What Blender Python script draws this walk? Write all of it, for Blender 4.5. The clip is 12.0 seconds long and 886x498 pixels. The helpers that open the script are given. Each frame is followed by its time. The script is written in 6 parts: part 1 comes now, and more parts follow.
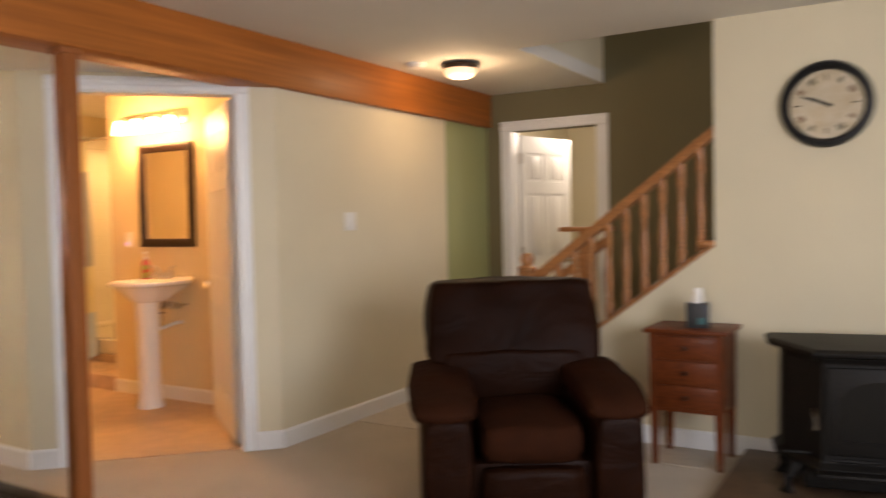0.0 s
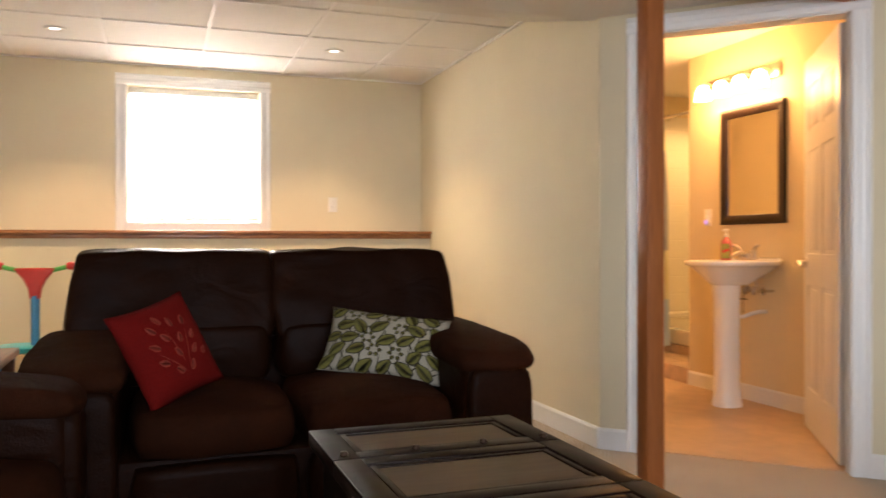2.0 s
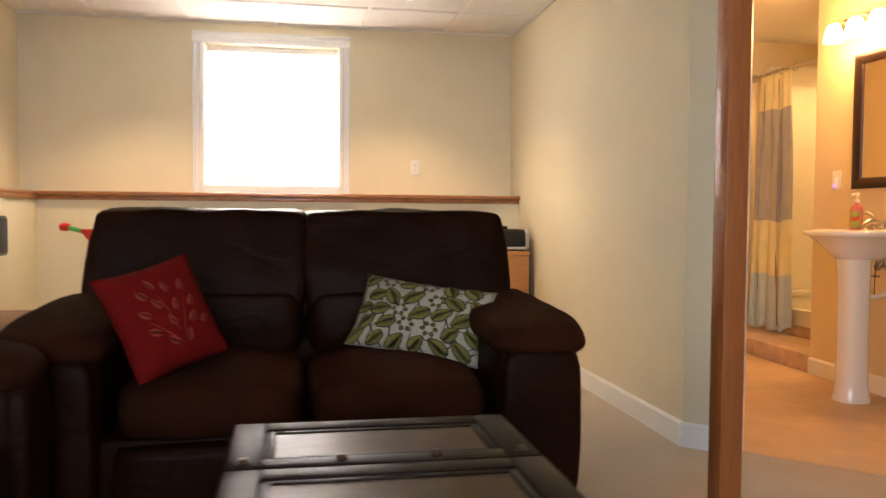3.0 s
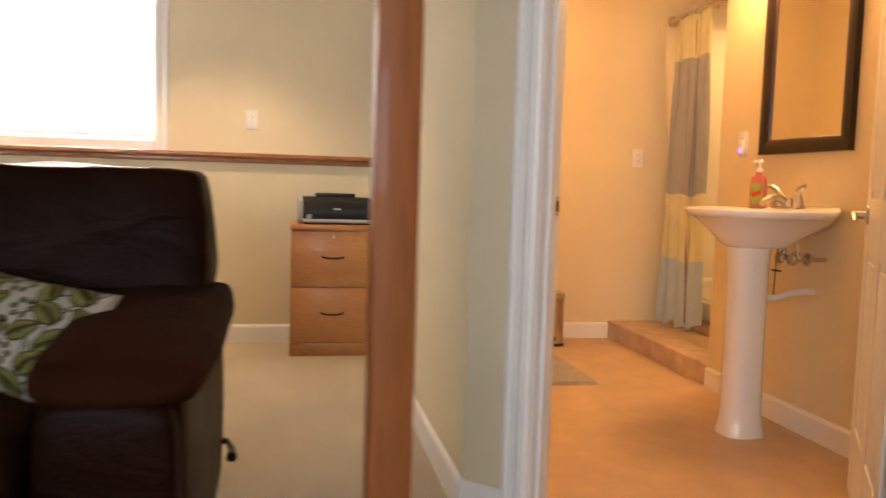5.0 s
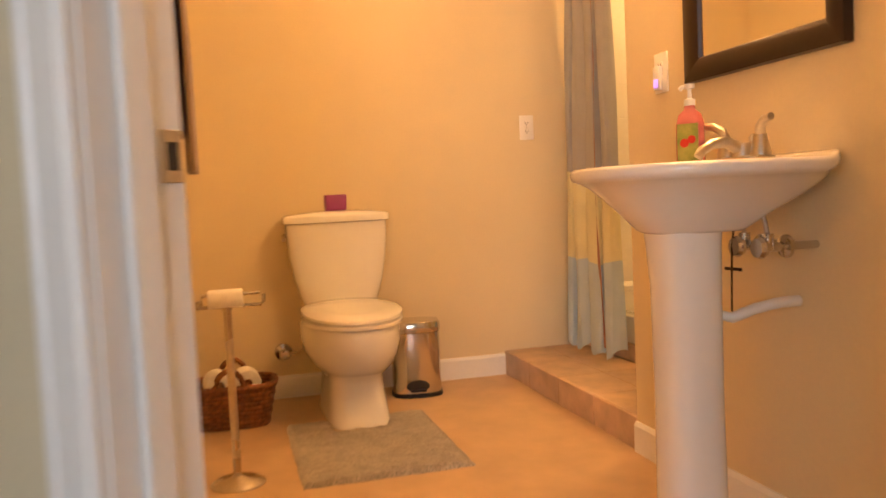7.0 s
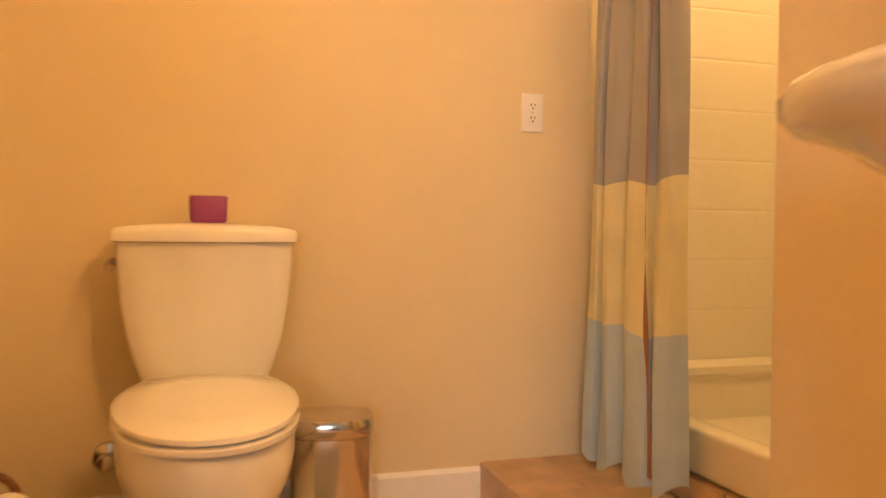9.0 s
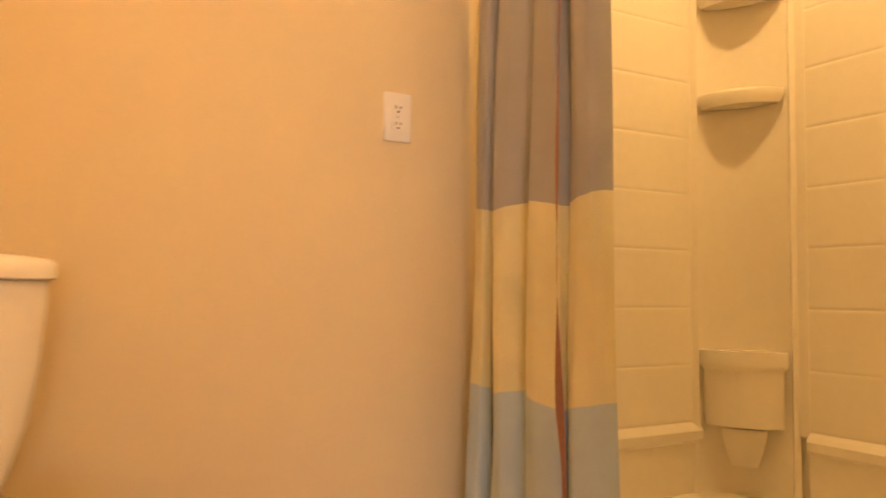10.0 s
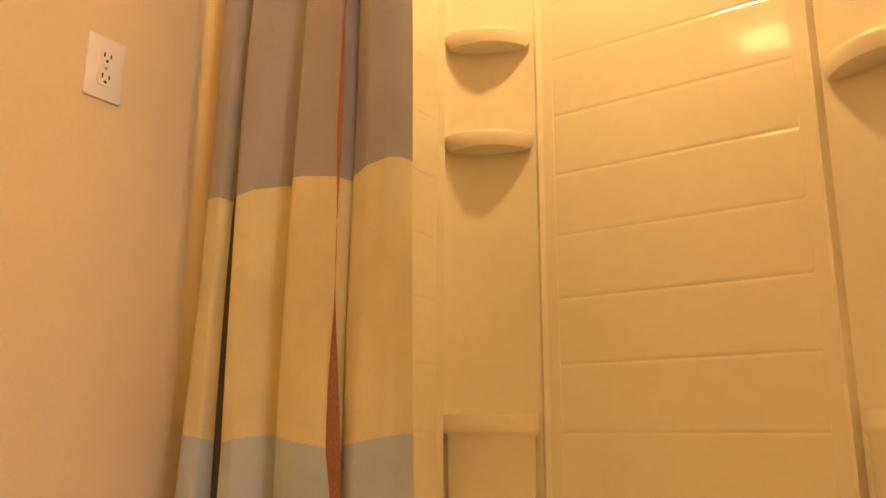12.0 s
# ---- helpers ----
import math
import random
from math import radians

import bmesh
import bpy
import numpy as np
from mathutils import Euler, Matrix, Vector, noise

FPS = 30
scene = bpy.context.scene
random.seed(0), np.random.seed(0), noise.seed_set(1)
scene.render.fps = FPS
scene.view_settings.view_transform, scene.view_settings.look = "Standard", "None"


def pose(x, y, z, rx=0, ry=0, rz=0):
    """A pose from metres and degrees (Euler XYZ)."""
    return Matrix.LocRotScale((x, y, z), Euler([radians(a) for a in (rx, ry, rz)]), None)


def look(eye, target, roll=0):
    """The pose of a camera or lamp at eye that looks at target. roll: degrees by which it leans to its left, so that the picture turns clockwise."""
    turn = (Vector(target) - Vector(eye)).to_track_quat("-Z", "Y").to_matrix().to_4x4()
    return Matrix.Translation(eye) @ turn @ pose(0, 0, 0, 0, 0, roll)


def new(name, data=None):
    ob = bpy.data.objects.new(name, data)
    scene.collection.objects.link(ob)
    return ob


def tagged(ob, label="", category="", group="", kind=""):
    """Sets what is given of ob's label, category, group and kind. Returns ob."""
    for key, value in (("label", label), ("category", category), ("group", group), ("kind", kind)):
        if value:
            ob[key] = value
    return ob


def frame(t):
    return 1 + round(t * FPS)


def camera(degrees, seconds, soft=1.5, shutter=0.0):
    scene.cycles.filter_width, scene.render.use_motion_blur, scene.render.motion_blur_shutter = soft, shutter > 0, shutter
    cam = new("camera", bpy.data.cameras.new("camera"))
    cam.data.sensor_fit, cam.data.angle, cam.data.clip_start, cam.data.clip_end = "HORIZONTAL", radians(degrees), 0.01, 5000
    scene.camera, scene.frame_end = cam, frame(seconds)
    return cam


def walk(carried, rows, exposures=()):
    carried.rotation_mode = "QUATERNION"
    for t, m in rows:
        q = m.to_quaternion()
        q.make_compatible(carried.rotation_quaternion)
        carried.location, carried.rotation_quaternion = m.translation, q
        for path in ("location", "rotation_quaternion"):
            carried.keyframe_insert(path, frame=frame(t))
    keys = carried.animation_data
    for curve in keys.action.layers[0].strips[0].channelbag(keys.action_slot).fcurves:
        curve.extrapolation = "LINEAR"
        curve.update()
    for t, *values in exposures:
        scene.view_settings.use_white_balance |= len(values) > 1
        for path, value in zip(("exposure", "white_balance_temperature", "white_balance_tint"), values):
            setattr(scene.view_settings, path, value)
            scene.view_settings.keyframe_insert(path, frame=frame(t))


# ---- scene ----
cam = camera(58.2, 12.0, soft=1.5, shutter=0.6)
PATH = [
    (0, (0.055, 0.962, 1.299), (-0.971, 2.678, 1.229), -1.2),
    (0.5, (-0.106, 0.984, 1.191), (-1.42, 2.49, 1.135), -0.6),
    (1, (-0.195, 1.085, 1.14), (-1.761, 2.328, 1.088), -0.9),
    (1.5, (-0.383, 1.225, 1.079), (-2.155, 2.152, 1.044), -1.2),
    (2, (-0.592, 1.382, 1.023), (-2.473, 2.06, 1.011), -0.1),
    (2.5, (-0.761, 1.572, 0.987), (-2.702, 2.053, 0.958), 0.4),
    (2.7, (-0.829, 1.674, 0.977), (-2.787, 2.08, 0.934), 0.1),
    (4.3, (-1.444, 2.602, 1.035), (-3.414, 2.909, 0.887), 1.2),
    (4.5, (-1.545, 2.702, 1.017), (-3.513, 3.026, 0.866), 1.4),
    (5, (-1.816, 2.949, 0.978), (-3.772, 3.331, 0.816), 1.7),
    (5.5, (-2.119, 3.192, 0.958), (-4.057, 3.653, 0.773), 1.0),
    (6, (-2.436, 3.402, 0.914), (-4.363, 3.901, 0.721), -0.1),
    (6.5, (-2.762, 3.572, 0.888), (-4.687, 4.087, 0.725), -1.4),
    (7, (-3.091, 3.746, 0.868), (-5.016, 4.273, 0.74), -2.7),
    (7.2, (-3.239, 3.811, 0.856), (-5.165, 4.341, 0.744), -3.2),
    (9, (-4.427, 4.2, 0.822), (-6.339, 4.785, 0.775), 0.6),
    (9.5, (-4.729, 4.284, 0.808), (-6.582, 5.037, 0.815), 1.1),
    (10, (-5.014, 4.341, 0.769), (-6.747, 5.334, 0.88), 0.5),
    (10.5, (-5.213, 4.411, 0.721), (-6.795, 5.616, 0.929), -0.7),
    (11, (-5.323, 4.452, 0.663), (-6.725, 5.848, 0.955), -2.1),
    (11.5, (-5.415, 4.474, 0.614), (-6.629, 6.021, 0.977), -2.1),
    (12, (-5.473, 4.47, 0.556), (-6.592, 6.06, 1.024), 0.3),
]
walk(cam, [(t, look(eye, target, roll)) for t, eye, target, roll in PATH],
     exposures=[(0, 0.0, 7050, 20), (2.5, 0.0, 6650, 16), (7, 0.0, 6850, 16), (9.5, -0.03, 6700, 10), (10.5, -0.03, 6750, 10), (12, -0.06, 6800, 10)])

# ---- world and light ----
world = bpy.data.worlds.new("world")
scene.world = world
world.use_nodes = True
wn = world.node_tree
sky = wn.nodes.new("ShaderNodeTexSky")
sky.sky_type = "NISHITA"
sky.sun_disc = False
sky.sun_elevation, sky.sun_rotation = radians(40), radians(120)
wn.links.new(sky.outputs[0], wn.nodes["Background"].inputs[0])
wn.nodes["Background"].inputs[1].default_value = 0.1


def lamp(name, kind, m, watts, colour, size=0.1, size_y=None, spread=180):
    data = bpy.data.lights.new(name, kind)
    data.energy, data.color = watts, colour
    if kind == "AREA":
        data.size = size
        if size_y:
            data.shape, data.size_y = "RECTANGLE", size_y
        data.spread = radians(spread)
    elif kind == "SPOT":
        data.shadow_soft_size, data.spot_size, data.spot_blend = size, radians(spread), 0.6
    else:
        data.shadow_soft_size = size
    ob = new(name, data)
    ob.matrix_world = m
    return ob


WARM, DAY, HALO = (1.0, 0.47, 0.145), (0.95, 0.97, 1.0), (1.0, 0.72, 0.42)
# daylight at the window over the ledge
lamp("window_daylight", "AREA", look((-7.12, 1.67, 1.68), (-6, 1.67, 1.5)), 285, (1.0, 0.94, 0.86), 1.0, 0.95, 130)
# lamp added in an unseen, assumed east window to brighten the hall wall
lamp("assumed_east_window_light", "AREA", look((2.02, 1.6, 1.45), (-3, 2.2, 1.2)), 134, (0.78, 0.87, 1.0), 2.2, 1.4)
# fill lamp added in the unseen back wall's opening; no source known there
lamp("unseen_back_wall_fill", "AREA", look((-0.6, -1.52, 1.45), (-2.5, 4, 1.2)), 34, (0.93, 0.94, 0.94), 1.6, 1.2)
# lamps
lamp("hall_lamp_light", "POINT", pose(-2.6, 5.68, 2.2), 9, HALO, 0.09)
for y in (0.8, 2.55):
    lamp("spot_light", "SPOT", pose(-6.04, y, 2.34), 80, HALO, 0.05, spread=110)
# fill added to brighten the room past the end door; no fixture known
lamp("far_room_fill", "POINT", pose(-2.4, 8.0, 2.1), 22, (1, 0.90, 0.76), 0.1)
# fill added high in the closed stairwell, which has no window
lamp("stairwell_fill", "AREA", look((0.4, 6.3, 4.2), (-1.6, 6.3, 1)), 14, DAY, 0.8)
lamp("shower_ceiling_light", "SPOT", pose(-6.05, 5.82, 2.34), 64, (1.0, 0.57, 0.20), 0.07, spread=140)
lamp("bath_ceiling_light", "AREA", pose(-6.18, 4.45, 2.325), 3.0, WARM, 0.2, 0.2)
for i in range(4):
    lamp("vanity_bulb_light", "POINT", pose(-5.11 + 0.18 * i, 4.90, 2.04), 5.9, WARM, 0.045)

# ---- materials ----
MATS = {}


def mat(name, colour, rough=0.6, metal=0.0, grain=0.04, scale=40.0, bump=0.0, bump_scale=None, stain=0.06, stain_scale=2.5,
        second=None, coat=0.0, sheen=0.0, stretch=(1, 1, 1), random_tint=0.0, spec=0.5):
    """A procedural surface: base colour varied at two scales, with fine relief."""
    m = bpy.data.materials.new(name)
    m.use_nodes = True
    nt = m.node_tree
    b = nt.nodes["Principled BSDF"]
    N, L = nt.nodes.new, nt.links.new
    tc, mp = N("ShaderNodeTexCoord"), N("ShaderNodeMapping")
    mp.inputs["Scale"].default_value = stretch
    L(tc.outputs["Object"], mp.inputs[0])
    fine, wide = N("ShaderNodeTexNoise"), N("ShaderNodeTexNoise")
    fine.inputs["Scale"].default_value, fine.inputs["Detail"].default_value = scale, 5
    wide.inputs["Scale"].default_value, wide.inputs["Detail"].default_value = stain_scale, 3
    for n in (fine, wide):
        L(mp.outputs[0], n.inputs["Vector"])
    c2 = second or tuple(v * (1 - 2.5 * grain) for v in colour)
    mix = N("ShaderNodeMix")
    mix.data_type = "RGBA"
    mix.inputs["A"].default_value, mix.inputs["B"].default_value = (*colour, 1), (*c2, 1)
    ramp = N("ShaderNodeMapRange")
    ramp.inputs["From Min"].default_value, ramp.inputs["From Max"].default_value = 0.35, 0.68
    L(fine.outputs["Fac"], ramp.inputs["Value"])
    L(ramp.outputs[0], mix.inputs["Factor"])
    hsv = N("ShaderNodeHueSaturation")
    val = N("ShaderNodeMapRange")
    val.inputs["From Min"].default_value, val.inputs["From Max"].default_value = 0.3, 0.7
    val.inputs["To Min"].default_value, val.inputs["To Max"].default_value = 1 - stain, 1 + stain
    L(wide.outputs["Fac"], val.inputs["Value"])
    out = val.outputs[0]
    if random_tint:
        info, r2, mul = N("ShaderNodeObjectInfo"), N("ShaderNodeMapRange"), N("ShaderNodeMath")
        r2.inputs["To Min"].default_value, r2.inputs["To Max"].default_value = 1 - random_tint, 1 + random_tint
        mul.operation = "MULTIPLY"
        L(info.outputs["Random"], r2.inputs["Value"])
        L(r2.outputs[0], mul.inputs[0])
        L(out, mul.inputs[1])
        out = mul.outputs[0]
    L(out, hsv.inputs["Value"])
    L(mix.outputs["Result"], hsv.inputs["Color"])
    L(hsv.outputs[0], b.inputs["Base Color"])
    rr = N("ShaderNodeMapRange")
    rr.inputs["To Min"].default_value, rr.inputs["To Max"].default_value = max(0.02, rough - 0.08), min(1, rough + 0.08)
    L(wide.outputs["Fac"], rr.inputs["Value"])
    L(rr.outputs[0], b.inputs["Roughness"])
    b.inputs["Metallic"].default_value = metal
    b.inputs["Coat Weight"].default_value = coat
    b.inputs["Sheen Weight"].default_value = sheen
    b.inputs["Specular IOR Level"].default_value = spec
    if bump:
        bp, bn = N("ShaderNodeBump"), N("ShaderNodeTexNoise")
        bn.inputs["Scale"].default_value, bn.inputs["Detail"].default_value = bump_scale or scale, 4
        L(mp.outputs[0], bn.inputs["Vector"])
        bp.inputs["Strength"].default_value, bp.inputs["Distance"].default_value = bump, 0.004
        L(bn.outputs["Fac"], bp.inputs["Height"])
        L(bp.outputs[0], b.inputs["Normal"])
    MATS[name] = m
    return m


def wrinkle(m, scale, strength, distance, squash=(1, 1, 1)):
    """Adds broad soft creases under the fine relief."""
    nt = m.node_tree
    b = nt.nodes["Principled BSDF"]
    N, L = nt.nodes.new, nt.links.new
    tc, mp, n, bp = N("ShaderNodeTexCoord"), N("ShaderNodeMapping"), N("ShaderNodeTexNoise"), N("ShaderNodeBump")
    mp.inputs["Scale"].default_value = squash
    n.inputs["Scale"].default_value, n.inputs["Detail"].default_value, n.inputs["Distortion"].default_value = scale, 2.5, 1.2
    bp.inputs["Strength"].default_value, bp.inputs["Distance"].default_value = strength, distance
    L(tc.outputs["Object"], mp.inputs[0])
    L(mp.outputs[0], n.inputs["Vector"])
    L(n.outputs["Fac"], bp.inputs["Height"])
    for k in list(b.inputs["Normal"].links):
        L(k.from_socket, bp.inputs["Normal"])
    L(bp.outputs[0], b.inputs["Normal"])


def glow(name, colour, strength):
    m = bpy.data.materials.new(name)
    m.use_nodes = True
    b = m.node_tree.nodes["Principled BSDF"]
    b.inputs["Base Color"].default_value = (0.85, 0.83, 0.78, 1)
    b.inputs["Emission Color"].default_value = (*colour, 1)
    b.inputs["Emission Strength"].default_value = strength
    MATS[name] = m
    return m


def glass(name, tint=(1, 1, 1), rough=0.0):
    m = bpy.data.materials.new(name)
    m.use_nodes = True
    b = m.node_tree.nodes["Principled BSDF"]
    b.inputs["Base Color"].default_value = (*tint, 1)
    b.inputs["Transmission Weight"].default_value = 1
    b.inputs["Roughness"].default_value = rough
    MATS[name] = m
    return m


wall_paint = mat("cream wall paint", (0.70, 0.625, 0.445), 0.75, grain=0.01, scale=120, bump=0.12, bump_scale=160, stain=0.02)
bath_paint = mat("bathroom wall paint", (0.74, 0.622, 0.40), 0.6, grain=0.01, scale=120, bump=0.12, bump_scale=160, stain=0.025)
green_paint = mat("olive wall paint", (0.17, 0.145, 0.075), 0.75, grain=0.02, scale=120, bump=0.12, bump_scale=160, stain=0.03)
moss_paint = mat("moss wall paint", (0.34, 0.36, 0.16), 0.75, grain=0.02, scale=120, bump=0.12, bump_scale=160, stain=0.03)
white_paint = mat("white trim paint", (0.82, 0.82, 0.80), 0.35, grain=0.01, scale=60, bump=0.03, stain=0.02)
ceiling_paint = mat("ceiling paint", (0.74, 0.71, 0.64), 0.85, grain=0.02, scale=180, bump=0.25, bump_scale=220, stain=0.02)
tile_board = mat("ceiling tile board", (0.86, 0.85, 0.81), 0.9, grain=0.06, scale=260, bump=0.35, bump_scale=300, stain=0.02)
tbar = mat("ceiling grid metal", (0.84, 0.83, 0.8), 0.5, grain=0.01)
carpet = mat("beige carpet", (0.52, 0.42, 0.29), 0.95, grain=0.14, scale=420, bump=0.8, bump_scale=420, stain=0.08, stain_scale=3, sheen=0.3, spec=0.1)
bath_floor_m = mat("tan vinyl floor", (0.56, 0.39, 0.235), 0.45, grain=0.04, scale=9, bump=0.05, stain=0.1, stain_scale=5)
hall_floor_m = mat("hall floor tile", (0.50, 0.42, 0.32), 0.4, grain=0.05, scale=20, stain=0.06)
beam_wood = mat("varnished fir beam", (0.43, 0.135, 0.024), 0.5, spec=0.25, grain=0.10, scale=5, stretch=(9, 0.3, 9), bump=0.1, stain=0.12, stain_scale=2, coat=0.03)
post_wood = mat("varnished fir post", (0.31, 0.10, 0.027), 0.5, spec=0.25, grain=0.09, scale=9, stretch=(9, 9, 0.8), bump=0.05, stain=0.06, stain_scale=3, coat=0.1)
ledge_wood = mat("stained oak ledge", (0.38, 0.15, 0.05), 0.4, grain=0.18, scale=12, stretch=(7, 1, 7), bump=0.08, stain=0.1, coat=0.3)
rail_wood = mat("stained oak rail", (0.46, 0.19, 0.06), 0.4, grain=0.15, scale=14, stretch=(1, 6, 6), bump=0.08, coat=0.3)
oak_veneer = mat("honey oak veneer", (0.49, 0.215, 0.065), 0.45, grain=0.06, scale=10, stretch=(1, 1.5, 9), bump=0.04, coat=0.15, stain=0.06)
cherry_wood = mat("cherry stained wood", (0.15, 0.034, 0.008), 0.45, spec=0.2, grain=0.15, scale=10, stretch=(2, 2, 8), bump=0.05, coat=0.08)
espresso = mat("espresso stained wood", (0.012, 0.0062, 0.0042), 0.40, spec=0.06, grain=0.12, scale=14, stretch=(6, 1, 6), bump=0.015, coat=0.0)
espresso_panel = mat("espresso panel wood", (0.048, 0.025, 0.012), 0.36, spec=0.10, grain=0.12, scale=10, stretch=(6, 1, 6), bump=0.012, coat=0.05)
leather = mat("dark brown leather", (0.0145, 0.0044, 0.0017), 0.42, spec=0.05, grain=0.08, scale=60, bump=0.35, bump_scale=140, stain=0.25, stain_scale=4)
suede = mat("brown microfibre", (0.027, 0.0082, 0.0033), 0.8, spec=0.05, grain=0.05, scale=60, bump=0.3, bump_scale=200, stain=0.22, stain_scale=5, sheen=0.0)
wrinkle(leather, 4, 0.32, 0.03, (1, 1, 1.6))
wrinkle(suede, 5, 0.3, 0.03)
porcelain = mat("white porcelain", (0.80, 0.78, 0.73), 0.12, grain=0.005, stain=0.01, coat=0.5)
nickel = mat("brushed nickel", (0.60, 0.55, 0.48), 0.28, metal=1, grain=0.05, scale=90, stain=0.05)
chrome = mat("polished steel", (0.66, 0.62, 0.57), 0.14, metal=1, grain=0.02, stain=0.05)
black_plastic = mat("black plastic", (0.010, 0.010, 0.011), 0.42, spec=0.3, grain=0.05, stain=0.05)
gray_plastic = mat("silver plastic", (0.45, 0.45, 0.45), 0.4, grain=0.03)
white_plastic = mat("white plastic", (0.82, 0.80, 0.75), 0.35, grain=0.01, stain=0.01)
dark_hole = mat("dark slot", (0.02, 0.018, 0.015), 0.8)
acrylic = mat("white shower acrylic", (0.80, 0.76, 0.66), 0.18, grain=0.01, stain=0.02, coat=0.4)
mirror_m = mat("mirror silver", (0.9, 0.9, 0.88), 0.03, metal=1, grain=0.0, stain=0.0)
mirror_frame_m = mat("dark espresso frame", (0.022, 0.010, 0.007), 0.35, grain=0.1, scale=20, bump=0.05)
cast_iron = mat("black cast iron", (0.014, 0.012, 0.010), 0.55, spec=0.2, grain=0.2, scale=90, bump=0.3, metal=0.3)
bronze = mat("oiled bronze", (0.05, 0.03, 0.02), 0.35, metal=0.8)
purple_m = mat("purple ceramic", (0.30, 0.05, 0.22), 0.4, grain=0.04)
paper = mat("white tissue paper", (0.85, 0.82, 0.76), 0.9, grain=0.03, bump=0.2)
wicker = mat("woven wicker", (0.26, 0.095, 0.03), 0.6, grain=0.25, scale=60, bump=0.3, stain=0.25, stain_scale=14)
rug_m = mat("sage shag bath mat", (0.42, 0.38, 0.32), 1.0, grain=0.22, scale=160, bump=1.0, bump_scale=200, stain=0.2, stain_scale=14, sheen=0.5, spec=0.1)
towel_m = mat("taupe towel", (0.30, 0.21, 0.165), 0.95, grain=0.12, scale=260, bump=0.7, bump_scale=300, sheen=0.5, spec=0.1)
red_fabric = mat("red cushion fabric", (0.15, 0.0065, 0.005), 0.9, spec=0.08, grain=0.12, scale=260, bump=0.4, bump_scale=300)
red_leaf = mat("pale red leaf print", (0.28, 0.045, 0.03), 0.9, spec=0.1, grain=0.08, scale=260, bump=0.3)
cream_fabric = mat("cream cushion fabric", (0.36, 0.335, 0.265), 0.9, grain=0.08, scale=260, bump=0.4)
leaf_green = mat("olive leaf print", (0.17, 0.16, 0.032), 0.9, grain=0.15, scale=120, bump=0.3)
leaf_dark = mat("dark leaf outline print", (0.035, 0.030, 0.015), 0.9)
toy_red = mat("red toy plastic", (0.60, 0.03, 0.02), 0.3)
toy_blue = mat("blue toy plastic", (0.04, 0.22, 0.42), 0.35)
toy_teal = mat("teal toy plastic", (0.02, 0.36, 0.36), 0.35)
toy_green = mat("green toy plastic", (0.10, 0.45, 0.08), 0.35)
blind_m = bpy.data.materials.new("white window blind")
blind_m.use_nodes = True
bn_ = blind_m.node_tree
tr_, df_, mx_ = bn_.nodes.new("ShaderNodeBsdfTranslucent"), bn_.nodes.new("ShaderNodeBsdfDiffuse"), bn_.nodes.new("ShaderNodeMixShader")
tr_.inputs[0].default_value = df_.inputs[0].default_value = (0.9, 0.9, 0.9, 1)
mx_.inputs[0].default_value = 0.35
bn_.links.new(tr_.outputs[0], mx_.inputs[1])
bn_.links.new(df_.outputs[0], mx_.inputs[2])
bn_.links.new(mx_.outputs[0], bn_.nodes["Material Output"].inputs[0])
clear_glass = glass("clear glass")
bulb_glow = glow("lit frosted glass", (1.0, 0.60, 0.27), 22)
hall_glow = glow("lit frosted hall glass", (1.0, 0.60, 0.32), 1.2)
spot_glow = glow("lit spot lens", (1.0, 0.92, 0.8), 6)
violet_glow = glow("violet night light lens", (0.20, 0.08, 1.0), 1.3)

# ---- building helpers ----


def bm_new():
    return bmesh.new()


def box(bm, x0, x1, y0, y1, z0, z1, bevel=0.0, seg=2):
    r = bmesh.ops.create_cube(bm, size=1)
    vs = r["verts"]
    bmesh.ops.transform(bm, verts=vs, matrix=Matrix.Translation(((x0 + x1) / 2, (y0 + y1) / 2, (z0 + z1) / 2)) @
                        Matrix.Diagonal((abs(x1 - x0), abs(y1 - y0), abs(z1 - z0), 1)))
    if bevel:
        es = list({e for v in vs for e in v.link_edges})
        bmesh.ops.bevel(bm, geom=es, offset=bevel, segments=seg, affect="EDGES", profile=0.5)
    return bm


def prism(bm, pts, z0, z1):
    """An upright prism over a plan polygon."""
    lo = [bm.verts.new((x, y, z0)) for x, y in pts]
    hi = [bm.verts.new((x, y, z1)) for x, y in pts]
    n = len(pts)
    bm.faces.new(lo[::-1]), bm.faces.new(hi)
    for i in range(n):
        bm.faces.new((lo[i], lo[(i + 1) % n], hi[(i + 1) % n], hi[i]))
    bmesh.ops.recalc_face_normals(bm, faces=bm.faces)
    return bm


def lathe(bm, prof, c=(0, 0, 0), seg=24, m=None, cap=True):
    """Turn (radius, height) pairs about z."""
    rings = []
    for r, z in prof:
        rings.append([bm.verts.new((r * math.cos(2 * math.pi * k / seg), r * math.sin(2 * math.pi * k / seg), z)) for k in range(seg)])
    for a, b in zip(rings, rings[1:]):
        for k in range(seg):
            bm.faces.new((a[k], a[(k + 1) % seg], b[(k + 1) % seg], b[k]))
    if cap and prof[0][0] > 1e-4:
        bm.faces.new(rings[0][::-1])
    if cap and prof[-1][0] > 1e-4:
        bm.faces.new(rings[-1])
    vs = [v for ring in rings for v in ring]
    bmesh.ops.transform(bm, verts=vs, matrix=Matrix.Translation(c) @ (m or Matrix()))
    bmesh.ops.remove_doubles(bm, verts=vs, dist=1e-5)
    return bm


